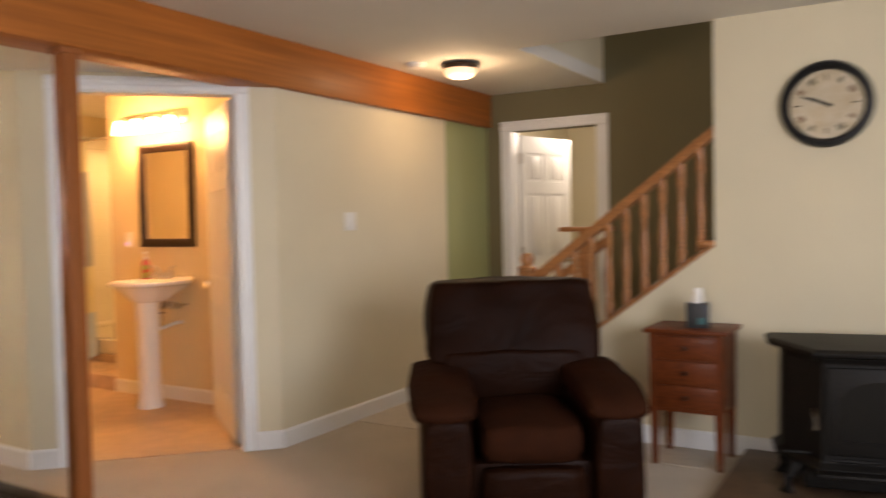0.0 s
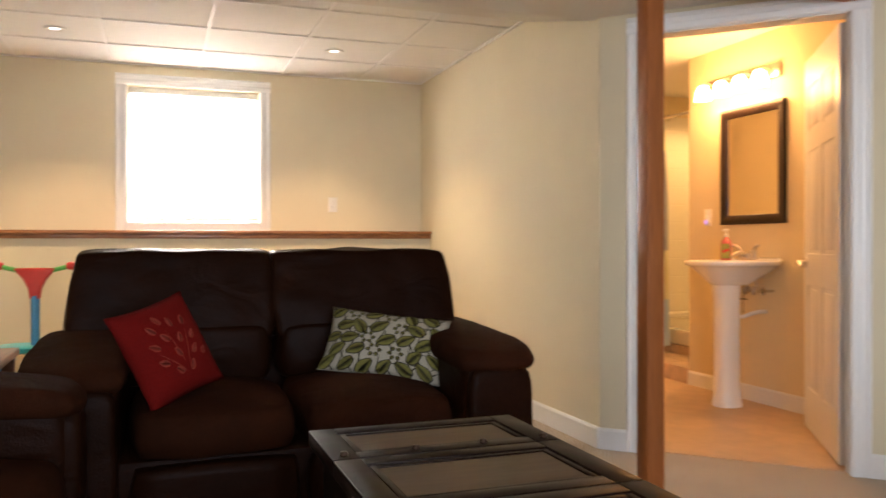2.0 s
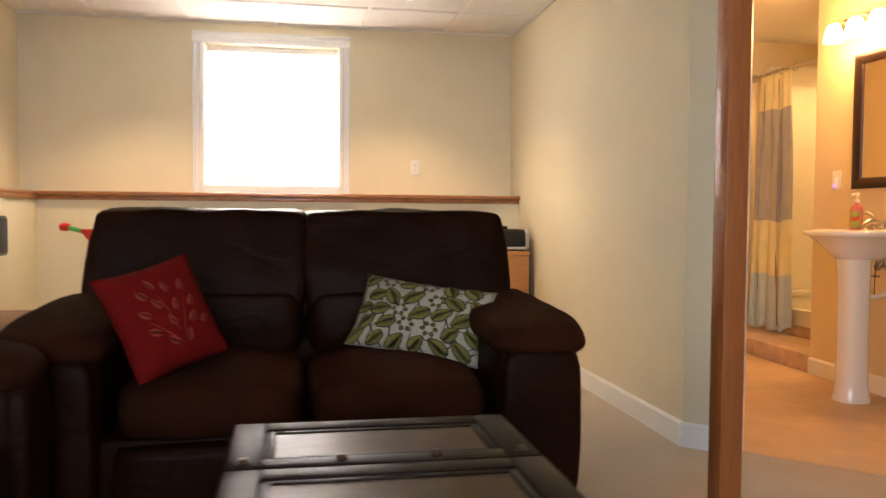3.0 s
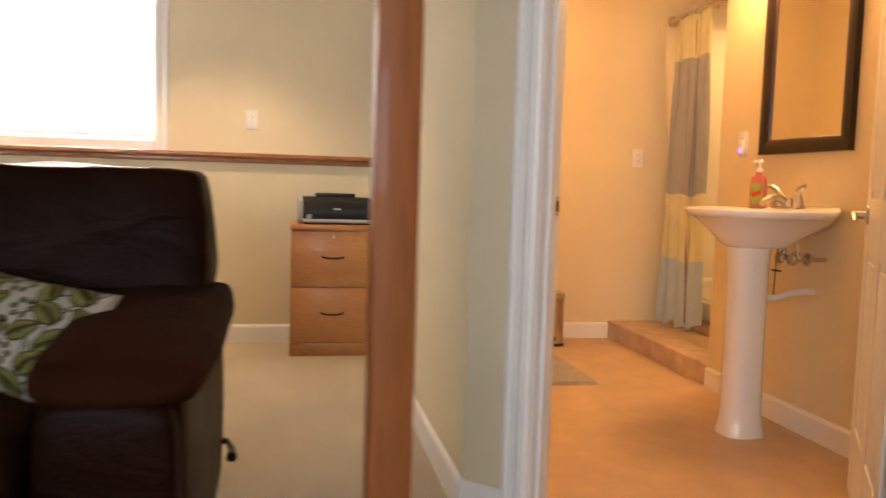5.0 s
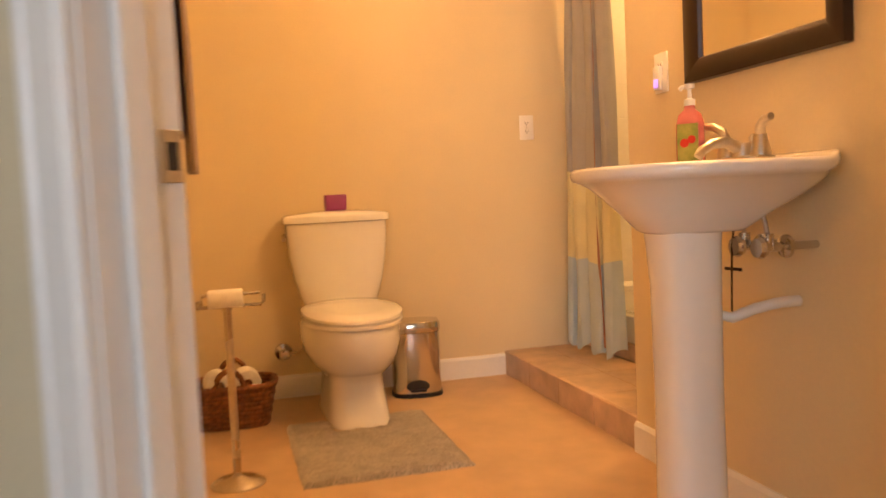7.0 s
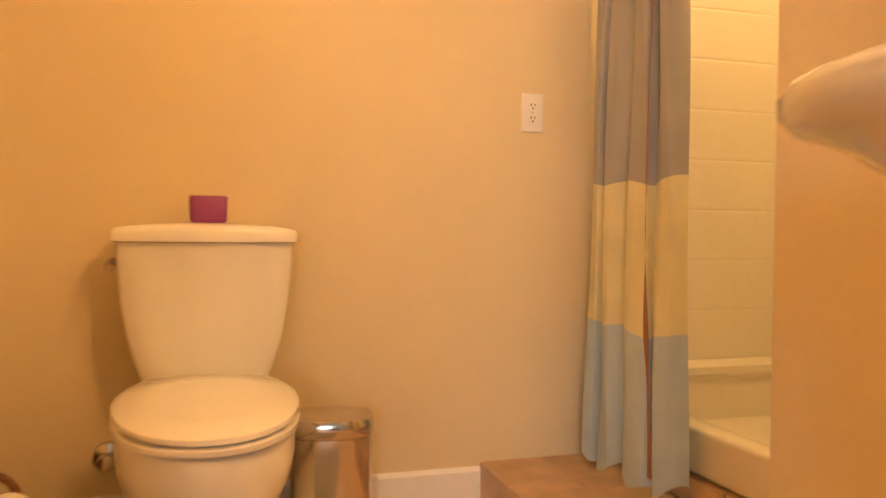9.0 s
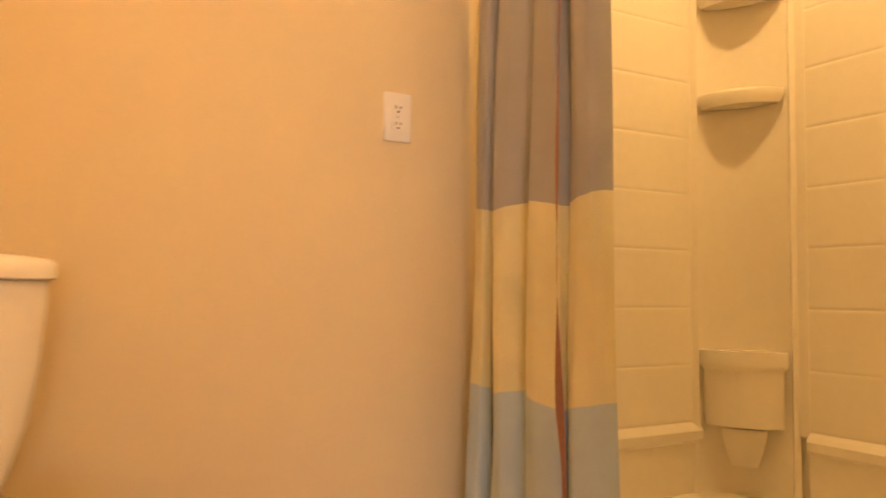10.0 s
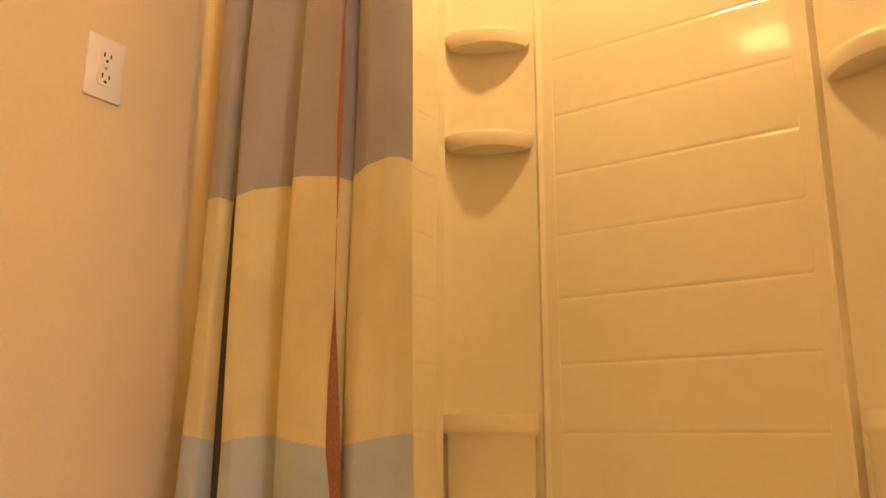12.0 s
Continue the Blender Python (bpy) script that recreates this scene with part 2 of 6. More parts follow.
def tube(bm, pts, r, seg=12, closed=False):
    """A round bar through points; r is a number or one radius for each point."""
    pts = [Vector(p) for p in pts]
    n = len(pts)
    rad = r if isinstance(r, (list, tuple)) else [r] * n
    rings, up = [], Vector((0, 0, 1))
    for i, p in enumerate(pts):
        a = pts[(i - 1) % n] if (i or closed) else p
        b = pts[(i + 1) % n] if (i < n - 1 or closed) else p
        d = (b - a).normalized()
        side = d.cross(up if abs(d.z) < 0.95 else Vector((1, 0, 0))).normalized()
        top = side.cross(d)
        rings.append([bm.verts.new(p + rad[i] * (math.cos(2 * math.pi * k / seg) * side + math.sin(2 * math.pi * k / seg) * top)) for k in range(seg)])
    for i in range(n if closed else n - 1):
        a, b = rings[i], rings[(i + 1) % n]
        off = 0
        if closed and i == n - 1:
            off = min(range(seg), key=lambda o: (a[0].co - b[o].co).length)
        for k in range(seg):
            bm.faces.new((a[k], a[(k + 1) % seg], b[(k + 1 + off) % seg], b[(k + off) % seg]))
    if not closed:
        bm.faces.new(rings[0][::-1]), bm.faces.new(rings[-1])
    bmesh.ops.recalc_face_normals(bm, faces=bm.faces)
    return bm


def loft(bm, rings, cap=True):
    """Skin closed loops of equal count."""
    vv = [[bm.verts.new(p) for p in ring] for ring in rings]
    n = len(vv[0])
    for a, b in zip(vv, vv[1:]):
        for k in range(n):
            bm.faces.new((a[k], a[(k + 1) % n], b[(k + 1) % n], b[k]))
    if cap:
        bm.faces.new(vv[0][::-1]), bm.faces.new(vv[-1])
    bmesh.ops.recalc_face_normals(bm, faces=bm.faces)
    return bm


def superloop(cx, cy, ax, ay, z, n=32, e=2.6, front=1.0):
    """A rounded-rectangle loop in plan."""
    pts = []
    for k in range(n):
        t = 2 * math.pi * k / n
        c, s = math.cos(t), math.sin(t)
        pts.append((cx + ax * math.copysign(abs(c) ** (2 / e), c) * (front if c > 0 else 1), cy + ay * math.copysign(abs(s) ** (2 / e), s), z))
    return pts


def finish(bm, name, material, smooth=None):
    me = bpy.data.meshes.new(name)
    bm.to_mesh(me)
    bm.free()
    me.materials.append(material)
    if smooth is not None:
        me.polygons.foreach_set("use_smooth", [True] * len(me.polygons))
        me.set_sharp_from_angle(angle=radians(smooth))
    return me


def setting(name, bm, material, label="", category="", smooth=None):
    return tagged(new(name, finish(bm, name, material, smooth)), label, category, kind="structure")


def thing(name, m, label, category, group="", kind=""):
    e = new(name)
    e.empty_display_size = 0.1
    e.matrix_basis = m
    return tagged(e, label, category, group, kind)


def part(name, bm, material, parent, label="", smooth=40):
    ob = new(name, finish(bm, name, material, smooth))
    ob.parent = parent
    return tagged(ob, label)


def part_at(name, mesh, parent, m):
    """A piece on shared mesh data."""
    ob = new(name, mesh)
    ob.parent = parent
    ob.matrix_basis = m
    return ob


def soft(ob, levels=1, width=0.0):
    if width:
        b = ob.modifiers.new("bevel", "BEVEL")
        b.width, b.segments = width, 2
    if levels:
        s = ob.modifiers.new("subdivision", "SUBSURF")
        s.levels = s.render_levels = levels
    return ob

# ---- structure ----
CEIL, XW, XL, YL = 2.36, -6.92, -6.68, 3.468     # ceiling; window wall, upper and lower face; long wall
XB, YS = -6.70, 5.02                              # bathroom far wall, washbasin wall
CH0, CH1 = Vector((-4.07, 3.468)), Vector((-3.12, 4.418))   # clipped corner with the bathroom door
U = (CH1 - CH0).normalized()
W = Vector((-U.y, U.x))                           # into the bathroom
XH, YE, YC = -3.12, 7.05, 5.45                    # hall wall, end wall, clock wall
S0, S1, DOOR_H, TH = 0.225, 1.113, 2.04, 0.115


def on_ch(s, d=0.0):
    p = CH0 + U * s + W * d
    return (p.x, p.y)


setting("floor", box(bm_new(), -7.1, 2.2, -1.7, 9.6, -0.12, 0.0), carpet, "beige cut-pile carpet floor", "floor")
bath_plan = [(XB - 0.02, YL + 0.1), on_ch(0.05, 0.05), on_ch(S0, 0.05), on_ch(S1, 0.05), on_ch(1.33, 0.05), (-3.2, 5.03), (-5.41, 5.03), (XB - 0.02, 5.03)]
setting("floor_bathroom", prism(bm_new(), bath_plan, -0.02, 0.004), bath_floor_m, "tan mottled vinyl bathroom floor", "floor")
setting("floor_hall", box(bm_new(), XH, -0.9, 5.1, 9.6, -0.02, 0.004), hall_floor_m, "pale hall floor", "floor")

# window wall: thick lower part with a ledge, upper part with the window opening
WY0, WY1, WZ0, WZ1 = 1.187, 2.143, 1.185, 2.205
bm = bm_new()
box(bm, -7.25, XL, -0.06, YL, 0, 1.10)
setting("wall_window_lower", bm, wall_paint, "cream painted lower wall under a ledge", "wall")
bm = bm_new()
box(bm, -7.25, XW, -0.06, WY0, 1.10, CEIL + 0.1), box(bm, -7.25, XW, WY1, YL, 1.10, CEIL + 0.1)
box(bm, -7.25, XW, WY0, WY1, 1.10, WZ0), box(bm, -7.25, XW, WY0, WY1, WZ1, CEIL + 0.1)
setting("wall_window", bm, wall_paint, "cream painted wall with a window", "wall")
# long wall, clipped corner, hall wall
bm = bm_new()
prism(bm, [(-7.25, YL), (CH0.x, CH0.y), (CH0.x - 0.048, YL + 0.115), (-7.25, YL + 0.115)], 0, CEIL + 0.1)
setting("wall_long", bm, wall_paint, "cream painted partition wall", "wall")
bm = bm_new()
prism(bm, [on_ch(0), on_ch(S0 - 0.02), on_ch(S0 - 0.02, TH), on_ch(-0.0, TH)], 0, CEIL + 0.1)
prism(bm, [on_ch(S1 + 0.02), on_ch(1.343), on_ch(1.343, TH), on_ch(S1 + 0.02, TH)], 0, CEIL + 0.1)
prism(bm, [on_ch(S0 - 0.02), on_ch(S1 + 0.02), on_ch(S1 + 0.02, TH), on_ch(S0 - 0.02, TH)], DOOR_H + 0.02, CEIL + 0.1)
setting("wall_door", bm, wall_paint, "cream painted clipped corner wall", "wall")
bm = bm_new()
prism(bm, [(XH, CH1.y), (XH, 6.34), (XH - 0.115, 6.34), (XH - 0.115, CH1.y + 0.048)], 0, CEIL + 0.1)
setting("wall_hall", bm, wall_paint, "cream painted hall wall", "wall")
# bathroom walls
bm = bm_new()
box(bm, -7.25, XB, YL + 0.115, 6.5, 0, CEIL + 0.1)
setting("wall_bathroom_far", bm, bath_paint, "warm cream bathroom wall", "wall")
bm = bm_new()
box(bm, -5.418, XH - 0.115, YS, YS + 0.12, 0, CEIL + 0.1)
setting("wall_washbasin", bm, bath_paint, "warm cream washbasin wall", "wall")
bm = bm_new()
prism(bm, [(XB, YL + 0.119), (CH0.x - 0.05, YL + 0.119), (CH0.x - 0.052, YL + 0.123), (XB, YL + 0.123)], 0, CEIL)
setting("wall_bathroom_side", bm, bath_paint, "warm cream bathroom side wall", "wall")
bm = bm_new()
box(bm, XB, -5.30, 6.27, 6.5, 0, CEIL + 0.1), box(bm, -5.418, -5.30, YS + 0.12, 6.27, 0, CEIL + 0.1)
setting("wall_shower", bm, bath_paint, "warm cream wall behind the shower", "wall")
# lounge: left alcove wall; back and east walls are unseen, their window openings assumed
bm = bm_new()
box(bm, -7.25, -4.6, -0.2, -0.06, 0, CEIL + 0.1)
box(bm, -4.72, -4.6, -1.7, -0.2, 0, CEIL + 0.1)
box(bm, XL, -4.6, -0.06, 0.12, 0, 1.10)
setting("wall_left", bm, wall_paint, "cream painted side wall", "wall")
bm = bm_new()
for a, b, c, d in ((-4.6, -1.5, 0, 2.6), (0.3, 2.2, 0, 2.6), (-1.5, 0.3, 0, 0.8), (-1.5, 0.3, 2.1, 2.6)):
    box(bm, a, b, -1.7, -1.55, c, d)
setting("wall_back", bm, wall_paint, "cream painted wall", "wall")
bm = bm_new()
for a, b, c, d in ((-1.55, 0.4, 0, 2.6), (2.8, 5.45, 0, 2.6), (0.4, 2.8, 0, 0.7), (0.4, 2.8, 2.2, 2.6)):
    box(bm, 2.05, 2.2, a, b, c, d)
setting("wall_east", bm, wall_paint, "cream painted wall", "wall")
# clock wall: full height, then sloping down under the stair balustrade
bm = bm_new()
box(bm, -0.90, 2.05, YC, YC + 0.12, 0, CEIL + 0.1)
v = [(-0.90, 0), (-0.90, 1.13), (-1.95, 0.36), (-1.95, 0)]
loft(bm, [[(x, YC, z) for x, z in v], [(x, YC + 0.12, z) for x, z in v]])
setting("wall_clock", bm, wall_paint, "cream painted wall beside the stairs", "wall")
# end wall with a doorway, and the stairwell wall in olive
EX0, EX1 = -2.90, -2.13
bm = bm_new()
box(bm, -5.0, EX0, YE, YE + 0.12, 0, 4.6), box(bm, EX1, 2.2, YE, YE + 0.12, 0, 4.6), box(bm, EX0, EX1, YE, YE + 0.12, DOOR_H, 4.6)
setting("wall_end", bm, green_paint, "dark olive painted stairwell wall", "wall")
bm = bm_new()
box(bm, XH - 0.115, XH - 0.003, 6.345, YE, 0, CEIL + 0.1)
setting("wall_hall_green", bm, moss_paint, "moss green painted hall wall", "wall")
# the room past the end door
bm = bm_new()
box(bm, -3.5, -3.38, YE + 0.12, 9.6, 0, 2.5), box(bm, -1.3, -1.18, YE + 0.12, 9.6, 0, 2.5), box(bm, -3.5, -1.18, 9.5, 9.62, 0, 2.5)
box(bm, -2.32, -1.3, 8.3, 8.4, 0, 1.95)
setting("wall_far_room", bm, wall_paint, "cream painted far room", "wall")
setting("ceiling_far_room", box(bm_new(), -3.5, -1.18, YE + 0.12, 9.62, 2.36, 2.46), ceiling_paint, "plain ceiling", "ceiling")

# ceilings
XS0, XS1 = -4.83, -4.12
bm = bm_new()
box(bm, -3.2, 2.2, -1.7, YC + 0.04, CEIL, CEIL + 0.1), box(bm, -3.2, -2.08, YC + 0.04, YE, CEIL, CEIL + 0.1)
setting("ceiling", bm, ceiling_paint, "off-white plaster ceiling with stair opening", "ceiling")
bm = bm_new()
prof = [(XS0, CEIL - 0.03), (XS0, CEIL + 0.1), (-3.25, CEIL + 0.1), (-3.25, 2.15), (XS1, 2.15)]
loft(bm, [[(x, -1.6, z) for x, z in prof], [(x, 3.50, z) for x, z in prof]])
prism(bm, [(-4.11, 3.46), (-3.25, 3.46), (-3.25, 4.34)], 2.151, 2.36)
setting("ceiling_soffit", bm, ceiling_paint, "sloping plaster soffit beside a beam", "ceiling")
bm = bm_new()
box(bm, -7.25, XS0, -0.2, YL, CEIL + 0.012, CEIL + 0.1)
ys, xs = [-0.17 + 0.622 * i for i in range(7)], [-6.94 + 0.612 * i for i in range(4)]
for i in range(6):
    for j in range(4):
        y1 = min(ys[i + 1], YL) - 0.012
        x1 = min(xs[j] + 0.612, XS0) - 0.012
        if y1 > ys[i] + 0.05:
            box(bm, xs[j] + 0.012, x1, ys[i] + 0.012, y1, CEIL + 0.004, CEIL + 0.0125)
setting("ceiling_tiles", bm, tile_board, "white suspended ceiling tiles", "ceiling")
bm = bm_new()
for y in ys:
    if y < YL:
        box(bm, XW, XS0, y - 0.012, y + 0.012, CEIL - 0.003, CEIL + 0.011)
for x in xs[1:]:
    box(bm, x - 0.012, x + 0.012, -0.06, YL, CEIL - 0.004, CEIL + 0.010)
box(bm, XW, XW + 0.022, -0.06, YL, CEIL - 0.005, CEIL + 0.009), box(bm, XW + 0.022, XS0, YL - 0.022, YL, CEIL - 0.005, CEIL + 0.009)
setting("ceiling_grid", bm, tbar, "white metal ceiling grid", "ceiling")
bm = bm_new()
box(bm, -7.25, XH, YL + 0.115, 6.5, CEIL, CEIL + 0.1)
bmesh.ops.bisect_plane(bm, geom=bm.verts[:] + bm.edges[:] + bm.faces[:], plane_co=(*on_ch(0, 0.06), 2.4), plane_no=(U.y, -U.x, 0), clear_outer=True)
bmesh.ops.holes_fill(bm, edges=bm.edges)
setting("ceiling_bathroom", bm, ceiling_paint, "off-white bathroom ceiling", "ceiling")
# stair opening: upper walls and lid
bm = bm_new()
box(bm, -2.08, 2.2, YC + 0.04, YC + 0.14, CEIL + 0.1, 4.6), box(bm, -2.18, -2.08, YC + 0.04, YE, CEIL + 0.1, 4.6), box(bm, 2.1, 2.2, YC + 0.14, YE, 0, 4.6)
box(bm, -2.18, 2.2, YC + 0.04, YE + 0.1, 4.6, 4.7)
setting("wall_stairwell", bm, wall_paint, "pale walls above the stair opening", "wall")

# beam along the room
bm = bm_new()
box(bm, -3.30, -3.07, -1.6, YE - 0.01, 2.085, CEIL + 0.05, 0.006)
setting("beam", bm, beam_wood, "varnished reddish fir ceiling beam", "beam", 40)


def skirting(pts, name="baseboard", h=0.105, t=0.014):
    """Baseboard along a plan line, set out to its left-hand side by t."""
    for a, b in zip(pts, pts[1:]):
        a, b = Vector(a), Vector(b)
        d = (b - a).normalized()
        n = Vector((-d.y, d.x))
        bm = bm_new()
        q = [(0, 0), (t, 0), (t, h - 0.012), (t * 0.5, h), (0, h)]
        e0, e1 = a - d * 0.0, b
        loft(bm, [[(*(e0 + n * u), z) for u, z in q], [(*(e1 + n * u), z) for u, z in q]])
        setting(name, bm, white_paint, "white painted baseboard", "baseboard")


CW = 0.085
skirting([on_ch(S0 - CW), on_ch(0), (-6.68, YL)][::1])
skirting([(XH, 6.34), (XH, CH1.y), on_ch(S1 + CW)])
skirting([(XL, YL), (XL, 0.12)])
skirting([(2.05, YC), (-1.9, YC)])
skirting([(XB, 5.02), (XB, YL + 0.123)][::1])
skirting([(XB, YL + 0.123), (-4.2, YL + 0.123)])
skirting([(-3.25, YS), (-5.418, YS)])

# ---- doors, window, trim ----
CASING = [(0, 0), (0, 0.010), (0.008, 0.015), (0.016, 0.015), (0.022, 0.010), (0.044, 0.012), (0.054, 0.019), (0.074, 0.020), (0.085, 0.013), (0.085, 0)]


def casing_leg(bm, x, z0, z1, flip, y=0.0, out=-1):
    """An upright moulded board; x is its inner edge, flip +1 grows to the right."""
    rings = [[(x + flip * (CW - u), y + out * d, z) for u, d in CASING] for z in (z0, z1)]
    return loft(bm, rings)


def casing_head(bm, x0, x1, z, y=0.0, out=-1):
    return loft(bm, [[(x, y + out * d, z + (CW - u)) for u, d in CASING] for x in (x0, x1)])


def leaf_door(parent_name, m, width, height, label, knob_x, knob_label="brushed nickel lever handle", th=0.035):
    """A six-panel leaf: x along the leaf from the hinge, y its thickness."""
    d = thing(parent_name, m, label, "door", kind="structure")
    bm = bm_new()
    box(bm, 0, width, 0.006, th - 0.006, 0.012, height, 0.001, 1)
    st, mid = 0.105, 0.10
    zs = [0.012, 0.24, 0.80, 0.97, 1.52, 1.63, 1.87, height]
    for a, b in ((0, st), (width - st, width), (width / 2 - mid / 2, width / 2 + mid / 2)):
        box(bm, a, b, 0, th, 0.012, height, 0.002, 1)
    for a, b in ((zs[0], zs[1]), (zs[2], zs[3]), (zs[4], zs[5]), (zs[6], zs[7])):
        box(bm, st - 0.01, width - st + 0.01, 0.0005, th - 0.0005, a, b, 0.002, 1)
    leaf = part("leaf", bm, white_paint, d)
    for a, b in ((zs[1], zs[2]), (zs[3], zs[4]), (zs[5], zs[6])):
        for u, w in ((st, width / 2 - mid / 2), (width / 2 + mid / 2, width - st)):
            bm = bm_new()
            box(bm, u + 0.022, w - 0.022, 0.001, th - 0.001, a + 0.022, b - 0.022, 0.005, 2)
            part("panel", bm, white_paint, leaf)
    bm = bm_new()
    for s, y in ((-1, 0), (1, th)):
        lathe(bm, [(0.030, 0), (0.030, 0.006), (0.012, 0.010), (0.011, 0.042), (0.0, 0.042)], (knob_x, y, 0.92), 20, pose(0, 0, 0, 90 * -s if s > 0 else 90))
        yy = y + s * 0.045
        tube(bm, [(knob_x, yy - s * 0.006, 0.92), (knob_x - 0.03, yy, 0.922), (knob_x - 0.08, yy, 0.915), (knob_x - 0.105, yy, 0.90)], [0.012, 0.011, 0.009, 0.007])
    part("door_handle", bm, nickel, d, knob_label)
    for z in (0.22, 1.02, 1.82):
        bm = bm_new()
        tube(bm, [(0.002, -0.006, z - 0.045), (0.002, -0.006, z + 0.045)], 0.007)
        box(bm, 0.0, 0.03, -0.002, 0.001, z - 0.045, z + 0.045)
        part("hinge", bm, nickel, d, "brushed nickel hinge")
    return d


# bathroom door frame, in the clipped corner's own axes
CHM = pose(CH0.x, CH0.y, 0, 0, 0, 45)
df = thing("door_frame", CHM, "white painted moulded door frame", "door frame", kind="structure")
for s, f in ((S0, -1), (S1, 1)):
    part("casing", casing_leg(bm_new(), s + f * 0.004, 0, DOOR_H + 0.004, f), white_paint, df, smooth=25)
    part("casing", casing_leg(bm_new(), s + f * 0.02, 0, DOOR_H + 0.004, f, TH, 1), white_paint, df, smooth=25)
    bm = bm_new()
    box(bm, s, s + f * 0.0195, 0.0, TH, 0, DOOR_H + 0.0195)
    box(bm, s - f * 0.012, s, 0.035, 0.07, 0, DOOR_H, 0.002, 1)
    part("jamb", bm, white_paint, df)
part("head_casing", casing_head(bm_new(), S0 - 0.004 - CW, S1 + 0.004 + CW, DOOR_H + 0.0045, 0, -1), white_paint, df, smooth=25)
part("head_casing", casing_head(bm_new(), S0 - 0.004 - CW, S1 + 0.004 + CW, DOOR_H + 0.0045, TH, 1), white_paint, df, smooth=25)
part("head_jamb", box(bm_new(), S0 + 0.0005, S1 - 0.0005, 0.001, TH - 0.001, DOOR_H, DOOR_H + 0.019), white_paint, df)
bm = bm_new()
box(bm, S0 - 0.001, S0 + 0.003, 0.084, 0.1125, 0.897, 0.953, 0.001, 1)
part("strike_plate", bm, nickel, df, "nickel strike plate with a latch hole")
part("latch_hole", box(bm_new(), S0 + 0.0025, S0 + 0.0036, 0.091, 0.106, 0.910, 0.940), dark_hole, df)
hx, hy = on_ch(S1 - 0.004, TH + 0.004)
leaf_door("door_bathroom", pose(hx, hy, 0, 0, 0, 145.5), 0.85, DOOR_H - 0.012, "white six-panel bathroom door standing open", 0.785)

# end door
ed = thing("door_frame", pose(EX0, YE, 0), "white painted door frame in an olive wall", "door frame", kind="structure")
for s, f in ((0, -1), (EX1 - EX0, 1)):
    part("casing", casing_leg(bm_new(), s, 0, DOOR_H, f), white_paint, ed, smooth=25)
    part("jamb", box(bm_new(), s - f * 0.018, s + f * 0.0, -0.001, 0.121, 0, DOOR_H), white_paint, ed)
part("head_casing", casing_head(bm_new(), -CW, EX1 - EX0 + CW, DOOR_H + 0.0005), white_paint, ed, smooth=25)
leaf_door("door_end", pose(EX0 + 0.03, YE + 0.125, 0, 0, 0, 77), 0.74, DOOR_H - 0.02, "white six-panel door standing open", 0.68)

# window over the ledge
wd = thing("window", pose(XW, 0, 0), "white framed basement window with a closed pale blind", "window", kind="structure")
WM = Matrix.Rotation(radians(90), 4, "Z")


def to_wall(bm):
    bmesh.ops.transform(bm, verts=bm.verts, matrix=WM)
    bmesh.ops.recalc_face_normals(bm, faces=bm.faces)
    return bm


for s, f in ((WY0, -1), (WY1, 1)):
    part("casing", to_wall(casing_leg(bm_new(), s, WZ0 - 0.062, WZ1, f)), white_paint, wd, smooth=25)
part("head_casing", to_wall(casing_head(bm_new(), WY0 - CW, WY1 + CW, WZ1 + 0.0005)), white_paint, wd, smooth=25)
part("window_sill", box(bm_new(), -0.2, 0.035, WY0 + 0.0005, WY1 - 0.0005, WZ0 - 0.06, WZ0 + 0.004, 0.003, 1), white_paint, wd)
bm = bm_new()
for y0, y1, z0, z1 in ((WY0, WY0 + 0.05, WZ0, WZ1), (WY1 - 0.05, WY1, WZ0, WZ1), (WY0 + 0.05, WY1 - 0.05, WZ0, WZ0 + 0.05), (WY0 + 0.05, WY1 - 0.05, WZ1 - 0.05, WZ1)):
    box(bm, -0.17, -0.11, y0 + 0.002, y1 - 0.002, z0 + 0.005, z1 - 0.002, 0.003, 1)
part("window_frame", bm, white_plastic, wd)
pane = part("pane", box(bm_new(), -0.145, -0.139, WY0 + 0.045, WY1 - 0.045, WZ0 + 0.045, WZ1 - 0.045), clear_glass, wd)
pane.visible_shadow = False
bl = thing("window_blind", pose(XW - 0.06, (WY0 + WY1) / 2, WZ1), "white window blind drawn down, glowing with daylight", "blind")
hw = (WY1 - WY0) / 2 - 0.012
part("headrail", box(bm_new(), -0.02, 0.02, -hw, hw, -0.05, -0.004, 0.004), white_plastic, bl)
bm = bm_new()
n = 40
for i in range(n):
    z = -0.052 - i * (WZ1 - WZ0 - 0.10) / n
    h = (WZ1 - WZ0 - 0.10) / n
    vs = [bm.verts.new(p) for p in ((0.002, -hw, z), (0.002, hw, z), (-0.004, hw, z - h * 0.5), (-0.004, -hw, z - h * 0.5), (0.002, hw, z - h), (0.002, -hw, z - h))]
    bm.faces.new(vs[:4]), bm.faces.new((vs[3], vs[2], vs[4], vs[5]))
part("pleats", bm, blind_m, bl, smooth=None)
part("bottom_rail", box(bm_new(), -0.010, 0.010, -hw, hw, -(WZ1 - WZ0) + 0.022, -(WZ1 - WZ0) + 0.046, 0.003), white_plastic, bl)

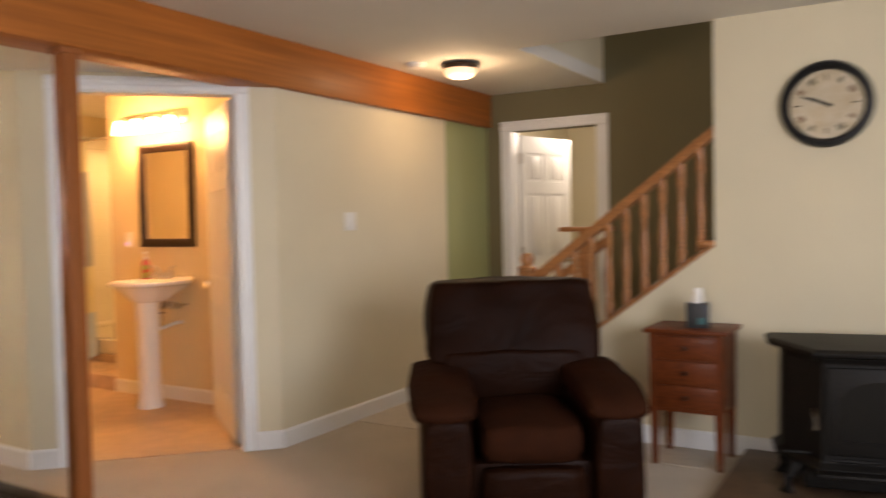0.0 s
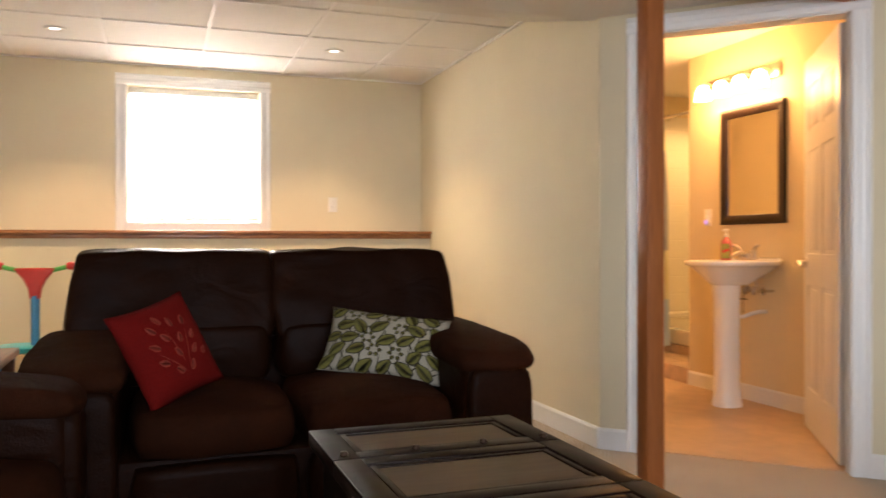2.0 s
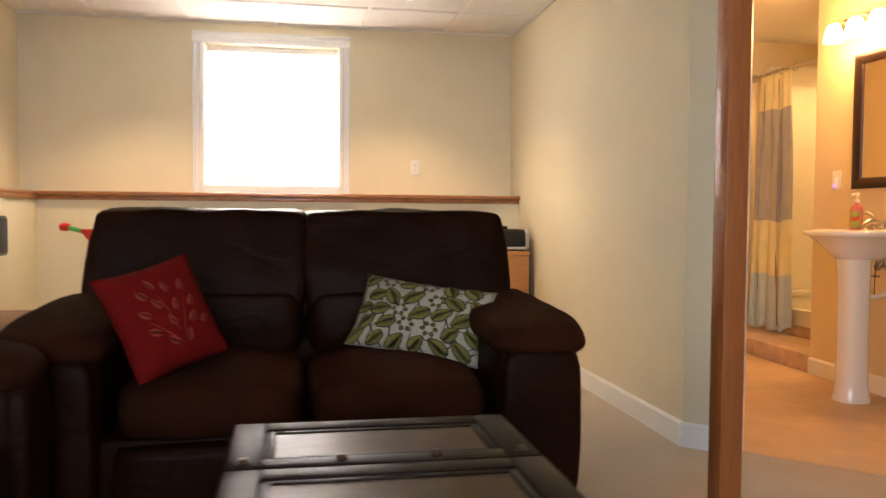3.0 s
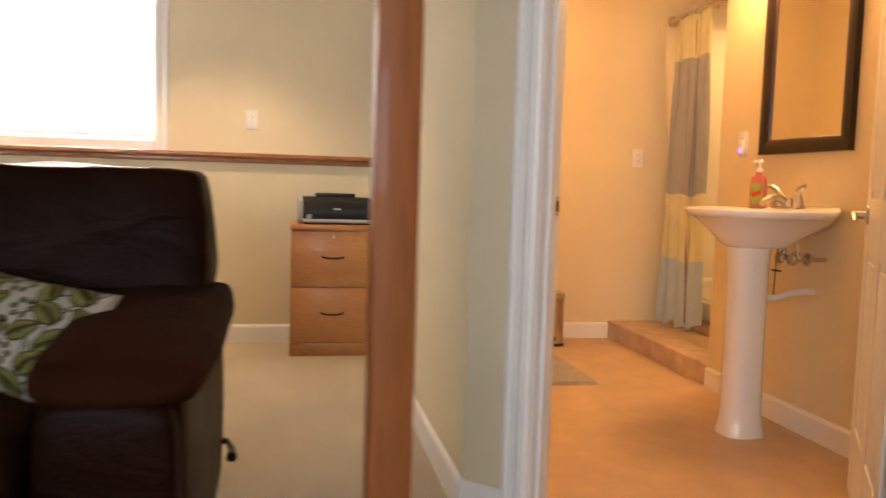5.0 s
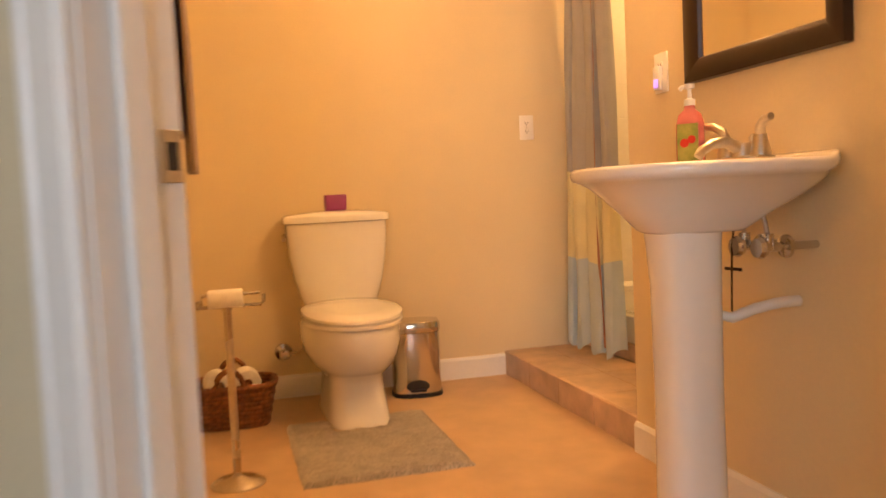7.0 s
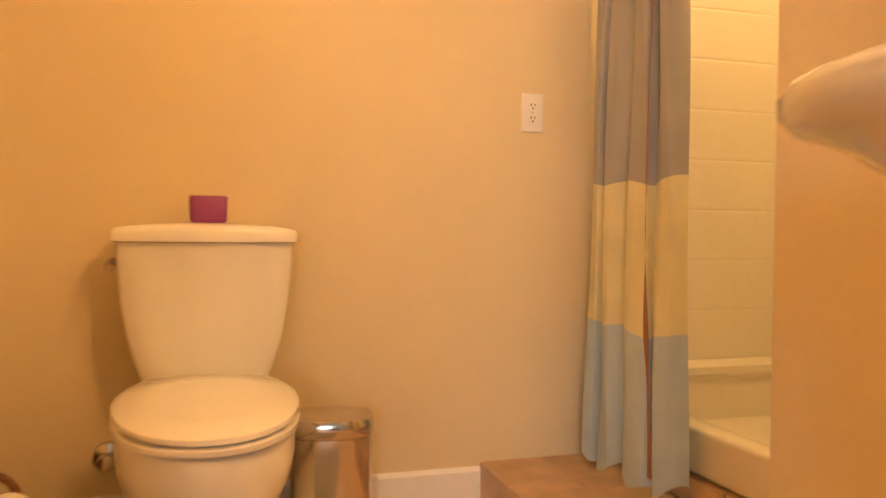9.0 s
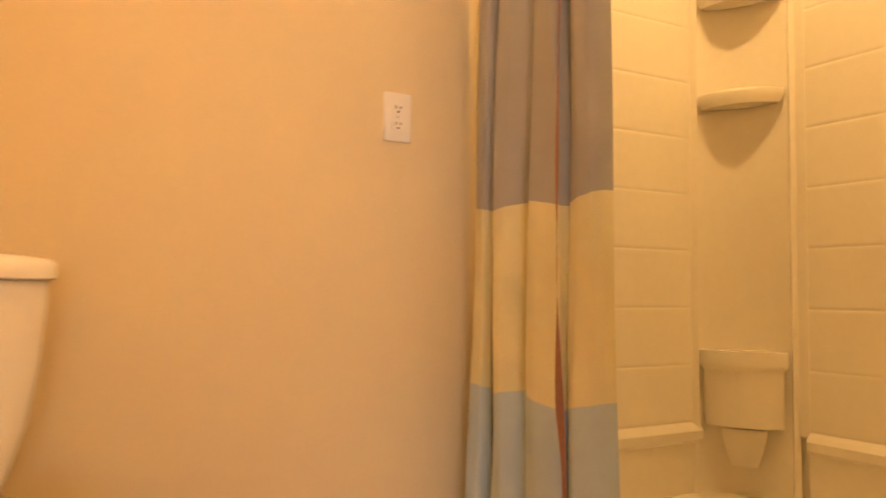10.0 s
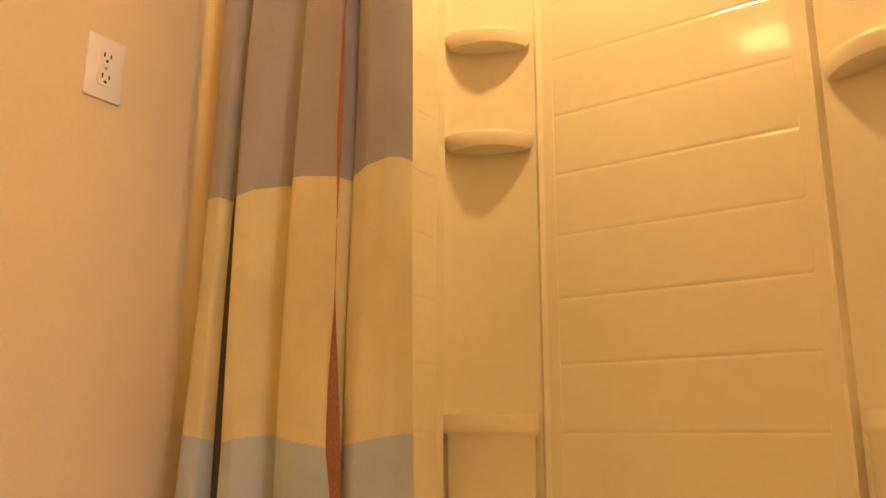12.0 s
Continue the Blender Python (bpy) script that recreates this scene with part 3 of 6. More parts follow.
# ledge boards
bm = bm_new()
box(bm, XW, XL + 0.045, 0.12, YL - 0.002, 1.100, 1.126, 0.006)
box(bm, XL, XL + 0.016, 0.125, YL - 0.002, 1.068, 1.0995, 0.004)
setting("ledge", bm, ledge_wood, "stained oak wall ledge with apron trim", "ledge", 40)
bm = bm_new()
box(bm, XW, -4.6, -0.058, 0.1195, 1.100, 1.126, 0.006), box(bm, XL + 0.02, -4.6, 0.12, 0.136, 1.068, 1.0995, 0.004)
setting("ledge_return", bm, ledge_wood, "stained oak wall ledge along the side wall", "ledge", 40)

# post under the beam
pt = thing("post", pose(-3.127, 3.120, 0), "square varnished fir post under the beam", "post", kind="structure")
part("shaft", box(bm_new(), -0.037, 0.037, -0.037, 0.037, 0, 2.06, 0.006), post_wood, pt)
bm = bm_new()
box(bm, -0.05, 0.05, -0.05, 0.05, 2.055, 2.0845, 0.005)
part("cap", bm, post_wood, pt)


def wall_plate(name, m, label, kind="outlet", w=0.072, h=0.117):
    """Cover plate in local x (across) and z, facing -y."""
    t = thing(name, m, label, "switch plate" if kind == "switch" else "outlet")
    bm = bm_new()
    box(bm, -w / 2, w / 2, -0.006, 0, -h / 2, h / 2, 0.003)
    part("plate", bm, white_plastic, t)
    if kind == "outlet":
        for dz in (-0.0195, 0.0195):
            bm = bm_new()
            ring = [(0.0165 * math.cos(a), min(0.0135, max(-0.0135, 0.0175 * math.sin(a)))) for a in [2 * math.pi * k / 24 for k in range(24)]]
            loft(bm, [[(x, -0.0055, dz + z) for x, z in ring], [(x, -0.0085, dz + z) for x, z in ring]])
            r = part("receptacle", bm, white_plastic, t)
            bm = bm_new()
            box(bm, -0.0075, -0.005, -0.0092, -0.008, dz - 0.001, dz + 0.008), box(bm, 0.005, 0.0075, -0.0092, -0.008, dz, dz + 0.007)
            lathe(bm, [(0.0028, 0), (0.0028, 0.0012)], (0, -0.008, dz - 0.007), 10, pose(0, 0, 0, 90))
            part("slots", bm, dark_hole, r, "dark slots")
        part("screw", lathe(bm_new(), [(0.003, 0), (0.003, 0.001)], (0, -0.006, 0), 10, pose(0, 0, 0, 90)), nickel, t)
    else:
        k = 2 if w > 0.1 else 1
        for i in range(k):
            c = (i - (k - 1) / 2) * 0.046
            part("toggle", box(bm_new(), c - 0.016, c + 0.016, -0.0095, -0.005, -0.033, 0.033, 0.002), white_plastic, t)
    return t


wall_plate("wall_outlet", pose(XB, 5.177, 1.186, 0, 0, 90), "white duplex outlet on the bathroom wall")
wall_plate("wall_outlet", pose(XW, 2.72, 1.342, 0, 0, 90), "white duplex outlet above the ledge")
wall_plate("wall_outlet", pose(-5.205, YS, 1.205), "white outlet with a plugged-in night light")
wall_plate("light_switch", pose(XH, 5.10, 1.31, 0, 0, 90), "white double switch plate on the hall wall", "switch", 0.117, 0.117)
nl = thing("night_light", pose(-5.207, YS - 0.009, 1.190), "small white night light glowing violet", "night light")
part("housing", box(bm_new(), -0.018, 0.018, -0.012, 0, -0.036, 0.034, 0.004), white_plastic, nl)
part("lens", box(bm_new(), -0.011, 0.011, -0.0145, -0.0115, -0.028, -0.004, 0.002), violet_glow, nl, "violet glowing lens")

# ---- lamps ----
for y in (0.8, 2.55):
    sp = thing("recessed_light", pose(-6.04, y, CEIL + 0.004), "white recessed ceiling spot, lit", "ceiling light", "recessed lights")
    part("trim_ring", lathe(bm_new(), [(0.034, -0.001), (0.05, -0.012), (0.062, -0.012), (0.066, -0.004), (0.066, 0.0)], (0, 0, 0), 28, None, False), white_plastic, sp)
    part("lens", lathe(bm_new(), [(0.0, -0.0015), (0.034, -0.0015), (0.034, 0.0), (0, 0)], (0, 0, 0), 24), spot_glow, sp)
hl = thing("ceiling_light", pose(-2.60, 5.68, CEIL) @ Matrix.Diagonal((0.84, 0.84, 0.9, 1)), "flush dome ceiling light with bronze rim, lit", "ceiling light")
part("base", lathe(bm_new(), [(0.10, 0), (0.145, -0.012), (0.15, -0.03), (0.145, -0.045), (0.125, -0.048)], (0, 0, 0), 32), bronze, hl)
dome = part("dome", lathe(bm_new(), [(0.135, -0.040), (0.128, -0.07), (0.105, -0.095), (0.06, -0.112), (0.0, -0.118)], (0, 0, 0), 32, None, False), hall_glow, hl)
dome.visible_shadow = False
sd = thing("smoke_detector", pose(-2.84, 5.50, CEIL), "round white smoke detector", "smoke detector")
part("body", lathe(bm_new(), [(0.065, 0), (0.065, -0.015), (0.05, -0.032), (0.0, -0.034)], (0, 0, 0), 28), white_plastic, sd)
vl = thing("vanity_light", pose(-4.84, YS, 2.10), "brushed nickel vanity light with four lit glass shades", "wall light")
part("back_plate", box(bm_new(), -0.33, 0.33, -0.028, 0, -0.045, 0.045, 0.008), nickel, vl)
for i in range(4):
    x = -0.27 + 0.18 * i
    bm = bm_new()
    tube(bm, [(x, -0.02, 0.0), (x, -0.07, 0.02), (x, -0.11, 0.02), (x, -0.12, 0.0)], 0.008)
    part("arm", bm, nickel, vl)
    sh = part("shade", lathe(bm_new(), [(0.022, 0.0), (0.034, -0.01), (0.046, -0.045), (0.056, -0.10), (0.052, -0.10), (0.042, -0.045), (0.03, -0.012)], (x, -0.12, 0.0), 24, None, False), bulb_glow, vl, "lit frosted glass shade")
    sh.visible_shadow = False
bc = thing("ceiling_light", pose(-6.18, 4.45, CEIL), "small square bathroom ceiling light, lit", "ceiling light")
part("frame", box(bm_new(), -0.14, 0.14, -0.14, 0.14, -0.02, 0, 0.005), white_plastic, bc)
part("diffuser", box(bm_new(), -0.10, 0.10, -0.10, 0.10, -0.03, -0.019, 0.004), glow("lit bathroom diffuser", (1.0, 0.62, 0.30), 12), bc)
sc = thing("ceiling_light", pose(-6.05, 5.82, CEIL), "round recessed light over the shower, lit", "ceiling light")
part("trim_ring", lathe(bm_new(), [(0.072, -0.001), (0.085, -0.012), (0.10, -0.012), (0.106, -0.004), (0.106, 0.0)], (0, 0, 0), 32, None, False), white_plastic, sc)
part("lens", lathe(bm_new(), [(0.0, -0.004), (0.072, -0.004), (0.072, 0.0), (0, 0)], (0, 0, 0), 28), glow("lit shower lens", (1.0, 0.66, 0.34), 14), sc)
vt = thing("ceiling_vent", pose(-4.40, 4.78, CEIL), "white metal ceiling vent grille", "vent")
part("frame", box(bm_new(), -0.18, 0.18, -0.10, 0.10, -0.008, 0, 0.003), white_plastic, vt)
for i in range(9):
    part("slat", box(bm_new(), -0.15, 0.15, -0.078 + 0.018 * i, -0.070 + 0.018 * i, -0.016, -0.007), gray_plastic, vt)

# ---- bathroom things ----


def dloop(a, yf, yb, z, n=40):
    """Basin outline: round front towards -y, squarer back; x about 0."""
    yc = yb - 0.42 * (yb - yf)
    pts = []
    for k in range(n):
        t = 2 * math.pi * k / n
        c, s = math.cos(t), math.sin(t)
        e = 2.5 if s < 0 else 6
        x = a * math.copysign(abs(c) ** (2 / e), c)
        y = yc + (yb - yc if s > 0 else yc - yf) * math.copysign(abs(s) ** (2 / e), s)
        pts.append((x, y, z))
    return pts


BX, BY = -4.70, YS
sink = thing("pedestal_sink", pose(BX, BY, 0) @ Matrix.Diagonal((1, 1, 1.03, 1)), "white porcelain pedestal washbasin against the wall", "sink")
bm = bm_new()
HULL = ((0.086, -0.35, -0.15, 0.742), (0.098, -0.365, -0.14, 0.749), (0.132, -0.40, -0.09, 0.784), (0.178, -0.438, -0.03, 0.822), (0.216, -0.468, -0.006, 0.848), (0.238, -0.485, -0.004, 0.858),
        (0.255, -0.498, -0.003, 0.863), (0.262, -0.503, -0.003, 0.871), (0.263, -0.504, -0.003, 0.882), (0.258, -0.498, -0.005, 0.890), (0.243, -0.482, -0.012, 0.892),
        (0.215, -0.455, -0.19, 0.884), (0.197, -0.437, -0.20, 0.862), (0.14, -0.39, -0.22, 0.80), (0.05, -0.32, -0.26, 0.785))
loft(bm, [dloop(*q) for q in HULL])
for v in bm.verts:
    v.co.x *= 0.955
    if v.co.z > 0.855 and v.co.y > -0.06:
        v.co.z += 0.016 * min(1.0, (v.co.y + 0.06) / 0.05)
part("basin", bm, porcelain, sink, smooth=60)
bm = bm_new()
rings = []
for z, a, yf, yb in ((0, 0.098, -0.305, -0.11), (0.022, 0.098, -0.305, -0.11), (0.04, 0.09, -0.298, -0.115), (0.10, 0.084, -0.29, -0.125), (0.35, 0.082, -0.287, -0.13), (0.62, 0.085, -0.29, -0.13), (0.72, 0.089, -0.30, -0.128), (0.752, 0.091, -0.305, -0.125)):
    rings.append(superloop(0, (yf + yb) / 2 - 0.05, a * 0.88, (yb - yf) / 2 * 0.92, z, 32, 2.6))
loft(bm, rings)
part("pedestal", bm, porcelain, sink, smooth=60)
bm = bm_new()
box(bm, -0.085, 0.085, -0.125, -0.070, 0.889, 0.905, 0.008)
lathe(bm, [(0.024, 0), (0.022, 0.02), (0.018, 0.035)], (0, -0.10, 0.90), 20)
tube(bm, [(0, -0.10, 0.908), (0, -0.118, 0.927), (0, -0.145, 0.938), (0, -0.18, 0.935), (0, -0.208, 0.920), (0, -0.218, 0.906)], [0.016, 0.0145, 0.013, 0.012, 0.0115, 0.011], 16)
fa = part("faucet", bm, nickel, sink, "brushed nickel two-handle faucet")
for s in (-1, 1):
    bm = bm_new()
    lathe(bm, [(0.024, 0), (0.022, 0.015), (0.017, 0.034), (0.015, 0.046), (0.0, 0.050)], (s * 0.062, -0.098, 0.903), 18)
    tube(bm, [(s * 0.062, -0.098, 0.945), (s * 0.07, -0.104, 0.966), (s * 0.095, -0.112, 0.980), (s * 0.125, -0.118, 0.982)], [0.012, 0.011, 0.009, 0.008], 12)
    part("tap_handle", bm, nickel, fa)
part("lift_rod", lathe(bm_new(), [(0.003, 0), (0.003, 0.03), (0.008, 0.033), (0.009, 0.042), (0.004, 0.05), (0, 0.05)], (0, -0.072, 0.905), 12), nickel, fa)
bm = bm_new()
tube(bm, [(0.0, -0.22, 0.76), (0.0, -0.2, 0.60), (0.01, -0.19, 0.555), (0.03, -0.16, 0.545), (0.05, -0.11, 0.565), (0.06, -0.05, 0.575), (0.06, -0.002, 0.575)], 0.0125, 14)
part("drain_trap", bm, white_plastic, sink, "white plastic drain trap")
for x in (0.04, 0.12):
    bm = bm_new()
    lathe(bm, [(0.026, 0), (0.024, 0.008), (0.010, 0.012), (0.010, 0.05)], (x, -0.08, 0.705), 18, pose(0, 0, 0, 90))
    tube(bm, [(x, -0.13, 0.70), (x, -0.13, 0.735)], 0.013)
    lathe(bm, [(0.0, 0), (0.02, 0.004), (0.024, 0.014), (0.02, 0.024), (0.0, 0.026)], (x, -0.135, 0.705), 16, pose(0, 0, 0, 90))
    tube(bm, [(x, -0.001, 0.705), (x, -0.085, 0.705)], 0.009)
    part("shutoff_valve", bm, chrome, sink, "chrome shut-off valve")
    bm = bm_new()
    tube(bm, [(x, -0.13, 0.735), (x - 0.02, -0.125, 0.78), (x - 0.05, -0.11, 0.84)], 0.006, 8)
    part("supply_hose", bm, nickel, sink)
bm = bm_new()
tube(bm, [(0.04, -0.15, 0.80), (0.035, -0.16, 0.70), (0.03, -0.16, 0.56)], 0.0025, 6)
tube(bm, [(0.01, -0.16, 0.655), (0.06, -0.155, 0.655)], 0.004, 6)
part("drain_rod", bm, bronze, sink)

soap = thing("soap_bottle", pose(-4.842, 4.875, 0.9165, 0, 0, 40), "pink hand soap pump bottle on the washbasin", "soap bottle")
pink = mat("pink liquid soap", (0.60, 0.17, 0.15), 0.15, grain=0.02, coat=0.4)
bm = bm_new()
loft(bm, [superloop(0, 0, a, b, z, 24, 3.2) for z, a, b in ((0, 0.032, 0.02), (0.006, 0.034, 0.022), (0.10, 0.034, 0.022), (0.128, 0.028, 0.018), (0.14, 0.014, 0.012), (0.15, 0.012, 0.012))])
part("bottle", bm, pink, soap, smooth=50)
part("label", box(bm_new(), -0.026, 0.026, -0.0232, -0.0222, 0.012, 0.105, 0.0), mat("soap label print", (0.40, 0.38, 0.08), 0.4, grain=0.3, scale=30, second=(0.16, 0.26, 0.04)), soap, "green and yellow printed label")
bm = bm_new()
for x, z, r in ((-0.008, 0.058, 0.011), (0.010, 0.066, 0.010)):
    lathe(bm, [(r, 0), (r, 0.0008)], (x, -0.0232, z), 16, pose(0, 0, 0, 90))
part("fruit_print", bm, toy_red, soap, "red fruit print")
bm = bm_new()
lathe(bm, [(0.014, 0.15), (0.014, 0.165), (0.006, 0.168), (0.005, 0.19), (0.013, 0.192), (0.013, 0.203), (0.0, 0.205)], (0, 0, 0), 18)
tube(bm, [(0, 0, 0.197), (-0.018, 0, 0.197), (-0.024, 0, 0.191)], 0.006, 10)
part("pump", bm, white_plastic, soap, "pale pink pump")

mir = thing("wall_mirror", pose(-4.757, YS, 1.150), "rectangular mirror in a dark espresso wood frame", "mirror")
MW, MH, FW = 0.292, 0.768, 0.062
bm = bm_new()
q = [(0, 0), (0, 0.026), (0.012, 0.030), (0.045, 0.024), (0.058, 0.018), (FW, 0.012), (FW, 0)]
corners = [(-MW, 0, 1, 1), (MW, 0, -1, 1), (MW, MH, -1, -1), (-MW, MH, 1, -1)]
for i in range(4):
    a, b = corners[i], corners[(i + 1) % 4]
    loft(bm, [[(c[0] + c[2] * u, -d, c[1] + c[3] * u) for u, d in q] for c in (a, b)])
part("frame", bm, mirror_frame_m, mir, smooth=30)
part("glass", box(bm_new(), -MW + FW - 0.004, MW - FW + 0.004, -0.010, -0.004, FW - 0.004, MH - FW + 0.004), mirror_m, mir, "silvered mirror glass")

toi = thing("toilet", pose(XB, 4.218, 0, 0, 0, -90), "white two-piece porcelain toilet with closed lid", "toilet")
# local: y away from the wall, x across
bm = bm_new()
loft(bm, [superloop(0, 0.115 + o, a, b, z, 40, 5) for z, a, b, o in ((0.385, 0.125, 0.075, 0), (0.40, 0.142, 0.085, 0), (0.46, 0.168, 0.092, 0), (0.54, 0.192, 0.097, 0), (0.64, 0.209, 0.10, 0), (0.74, 0.217, 0.102, 0), (0.784, 0.218, 0.103, 0))])
part("tank", bm, porcelain, toi, smooth=50)
bm = bm_new()
loft(bm, [superloop(0, 0.118, a, b, z, 40, 5.5) for z, a, b in ((0.785, 0.222, 0.106), (0.788, 0.229, 0.113), (0.811, 0.230, 0.114), (0.820, 0.222, 0.108), (0.830, 0.15, 0.085), (0.835, 0.07, 0.05), (0.836, 0.02, 0.015))])
part("tank_lid", bm, porcelain, toi, smooth=50)


def egg(a, y0, y1, z, n=40, square=0.0):
    yc = y0 + 0.42 * (y1 - y0)
    out = []
    for k in range(n):
        t = 2 * math.pi * k / n
        c, s = math.cos(t), math.sin(t)
        e = (2.1 if s > 0 else 2.5) + square
        out.append((a * math.copysign(abs(c) ** (2 / e), c), yc + ((y1 - yc) if s > 0 else (yc - y0)) * math.copysign(abs(s) ** (2 / e), s), z))
    return out


bm = bm_new()
loft(bm, [egg(a, y0, y1, z, 40, q) for z, a, y0, y1, q in ((0, 0.124, 0.12, 0.635, 3.2), (0.015, 0.124, 0.12, 0.635, 3.2), (0.025, 0.119, 0.125, 0.625, 3.2), (0.10, 0.112, 0.135, 0.605, 2.8), (0.165, 0.107, 0.13, 0.592, 2.2),
          (0.192, 0.115, 0.11, 0.602, 1.4), (0.212, 0.141, 0.09, 0.652, 0.6), (0.240, 0.168, 0.075, 0.705, 0.2), (0.282, 0.189, 0.055, 0.742, 0), (0.33, 0.198, 0.045, 0.757, 0), (0.37, 0.196, 0.045, 0.756, 0), (0.388, 0.193, 0.04, 0.755, 0), (0.395, 0.188, 0.05, 0.745, 0))])
part("bowl", bm, porcelain, toi, smooth=60)
bm = bm_new()
loft(bm, [egg(a, y0, y1, z) for z, a, y0, y1 in ((0.396, 0.19, 0.21, 0.75), (0.40, 0.198, 0.20, 0.763), (0.412, 0.199, 0.20, 0.765), (0.416, 0.194, 0.21, 0.76))])
part("seat", bm, porcelain, toi, smooth=50)
bm = bm_new()
loft(bm, [egg(a, y0, y1, z) for z, a, y0, y1 in ((0.418, 0.190, 0.21, 0.755), (0.422, 0.198, 0.20, 0.763), (0.432, 0.197, 0.201, 0.762), (0.440, 0.183, 0.215, 0.745), (0.444, 0.12, 0.30, 0.66), (0.445, 0.03, 0.42, 0.52))])
for v in bm.verts:
    v.co.z += 0.035 * (0.76 - v.co.y)
part("seat_lid", bm, porcelain, toi, smooth=50)
bm = bm_new()
tube(bm, [(0.20, 0.14, 0.735), (0.228, 0.15, 0.735), (0.232, 0.185, 0.73), (0.232, 0.215, 0.724)], [0.012, 0.010, 0.008, 0.009], 12)
part("flush_lever", bm, nickel, toi, "nickel flush lever")
tv = thing("toilet_valve", pose(XB, 3.97, 0.212), "chrome water shut-off valve on the wall by the toilet", "valve")
bm = bm_new()
lathe(bm, [(0.040, 0), (0.037, 0.010), (0.015, 0.016), (0.013, 0.06)], (0.001, 0, 0), 20, pose(0, 0, 0, 0, 90))
lathe(bm, [(0, 0), (0.02, 0.003), (0.024, 0.012), (0.02, 0.02), (0, 0.022)], (0.055, 0, 0), 16, pose(0, 0, 0, 0, 90))
part("valve_body", bm, chrome, tv)
bm = bm_new()
tube(bm, [(0.045, 0.0, 0.0), (0.045, 0.06, 0.0), (0.05, 0.10, 0.03), (0.06, 0.13, 0.12), (0.08, 0.14, 0.22)], 0.006, 8)
part("hose", bm, nickel, tv)

cb = thing("candle_holder", pose(-6.575, 4.222, 0.834, 0, 0, 90), "small purple square candle holder on the toilet tank", "candle holder")
bm = bm_new()
loft(bm, [superloop(0, 0, a, a * 0.8, z, 28, 7) for z, a in ((0, 0.038, ), (0.004, 0.044), (0.012, 0.046), (0.066, 0.047), (0.07, 0.044), (0.066, 0.04), (0.03, 0.038))])
part("body", bm, purple_m, cb, smooth=40)
part("candle", lathe(bm_new(), [(0.026, 0.02), (0.026, 0.05), (0, 0.05)], (0, 0, 0), 20), paper, cb)

can = thing("pedal_bin", pose(-6.52, 4.535, 0, 0, 0, 80), "polished steel pedal bin with black base", "trash can")
bm = bm_new()
loft(bm, [superloop(0, 0, 0.108, 0.092, z, 40, 3) for z in (0.022, 0.285)])
part("body", bm, chrome, can, smooth=40)
bm = bm_new()
loft(bm, [superloop(0, 0, a, a * 0.87, z, 40, 3) for z, a in ((0.287, 0.109), (0.291, 0.112), (0.322, 0.112), (0.333, 0.106), (0.338, 0.06), (0.339, 0.01))])
part("lid", bm, chrome, can, smooth=50)
bm = bm_new()
loft(bm, [superloop(0, 0, a, a * 0.88, z, 40, 3) for z, a in ((0, 0.111), (0.004, 0.114), (0.016, 0.113), (0.0215, 0.108))])
part("base", bm, black_plastic, can, smooth=50)
bm = bm_new()
r1 = [(0.05 * math.cos(t), 0.055 + 0.026 * math.sin(t)) for t in [2 * math.pi * k / 28 for k in range(28)]]
loft(bm, [[(x, -0.088, z) for x, z in r1], [(x, -0.0945, z) for x, z in r1]])
part("pedal_recess", bm, dark_hole, can, "black pedal recess")
part("pedal", box(bm_new(), -0.035, 0.035, -0.120, -0.095, 0.034, 0.042, 0.003), black_plastic, can)

bk = thing("wicker_basket", pose(-6.36, 3.738, 0, 0, 0, 86), "brown woven wicker basket holding toilet rolls", "basket")


def ring_pts(a, b, z, n=44, wob=0.0, ph=0.0):
    return [(x * (1 + wob * math.cos(11 * 2 * math.pi * k / n + ph)), y * (1 + wob * math.cos(11 * 2 * math.pi * k / n + ph)), z) for k, (x, y, _) in enumerate(superloop(0, 0, a, b, z, n, 3.6))]


bm = bm_new()
for i in range(9):
    bm = bm_new()
    z, f = 0.008 + 0.0185 * i, i / 8
    tube(bm, ring_pts(0.134 + 0.032 * f, 0.095 + 0.025 * f, z, 44, 0.018, math.pi * (i % 2)), 0.0105, 7, True)
    part("woven_strand", bm, wicker, bk, smooth=60)
bm = bm_new()
for k in range(22):
    x0, y0, _ = superloop(0, 0, 0.135, 0.096, 0, 44, 3.6)[2 * k]
    x1, y1, _ = superloop(0, 0, 0.168, 0.122, 0, 44, 3.6)[2 * k]
    tube(bm, [(x0, y0, 0.0), (x1, y1, 0.165)], 0.006, 6)
part("stakes", bm, wicker, bk, smooth=60)
bm = bm_new()
tube(bm, ring_pts(0.171, 0.124, 0.168, 44, 0.006), 0.013, 8, True)
part("rim", bm, wicker, bk, smooth=60)
part("bottom", box(bm_new(), -0.10, 0.10, -0.07, 0.07, 0.002, 0.012), wicker, bk)
for y in (-0.122, 0.122):
    bm = bm_new()
    tube(bm, [(0.055 * math.cos(radians(a)), y, 0.165 + 0.075 * math.sin(radians(a))) for a in range(0, 181, 15)], 0.011, 8)
    part("handle", bm, wicker, bk, smooth=60)


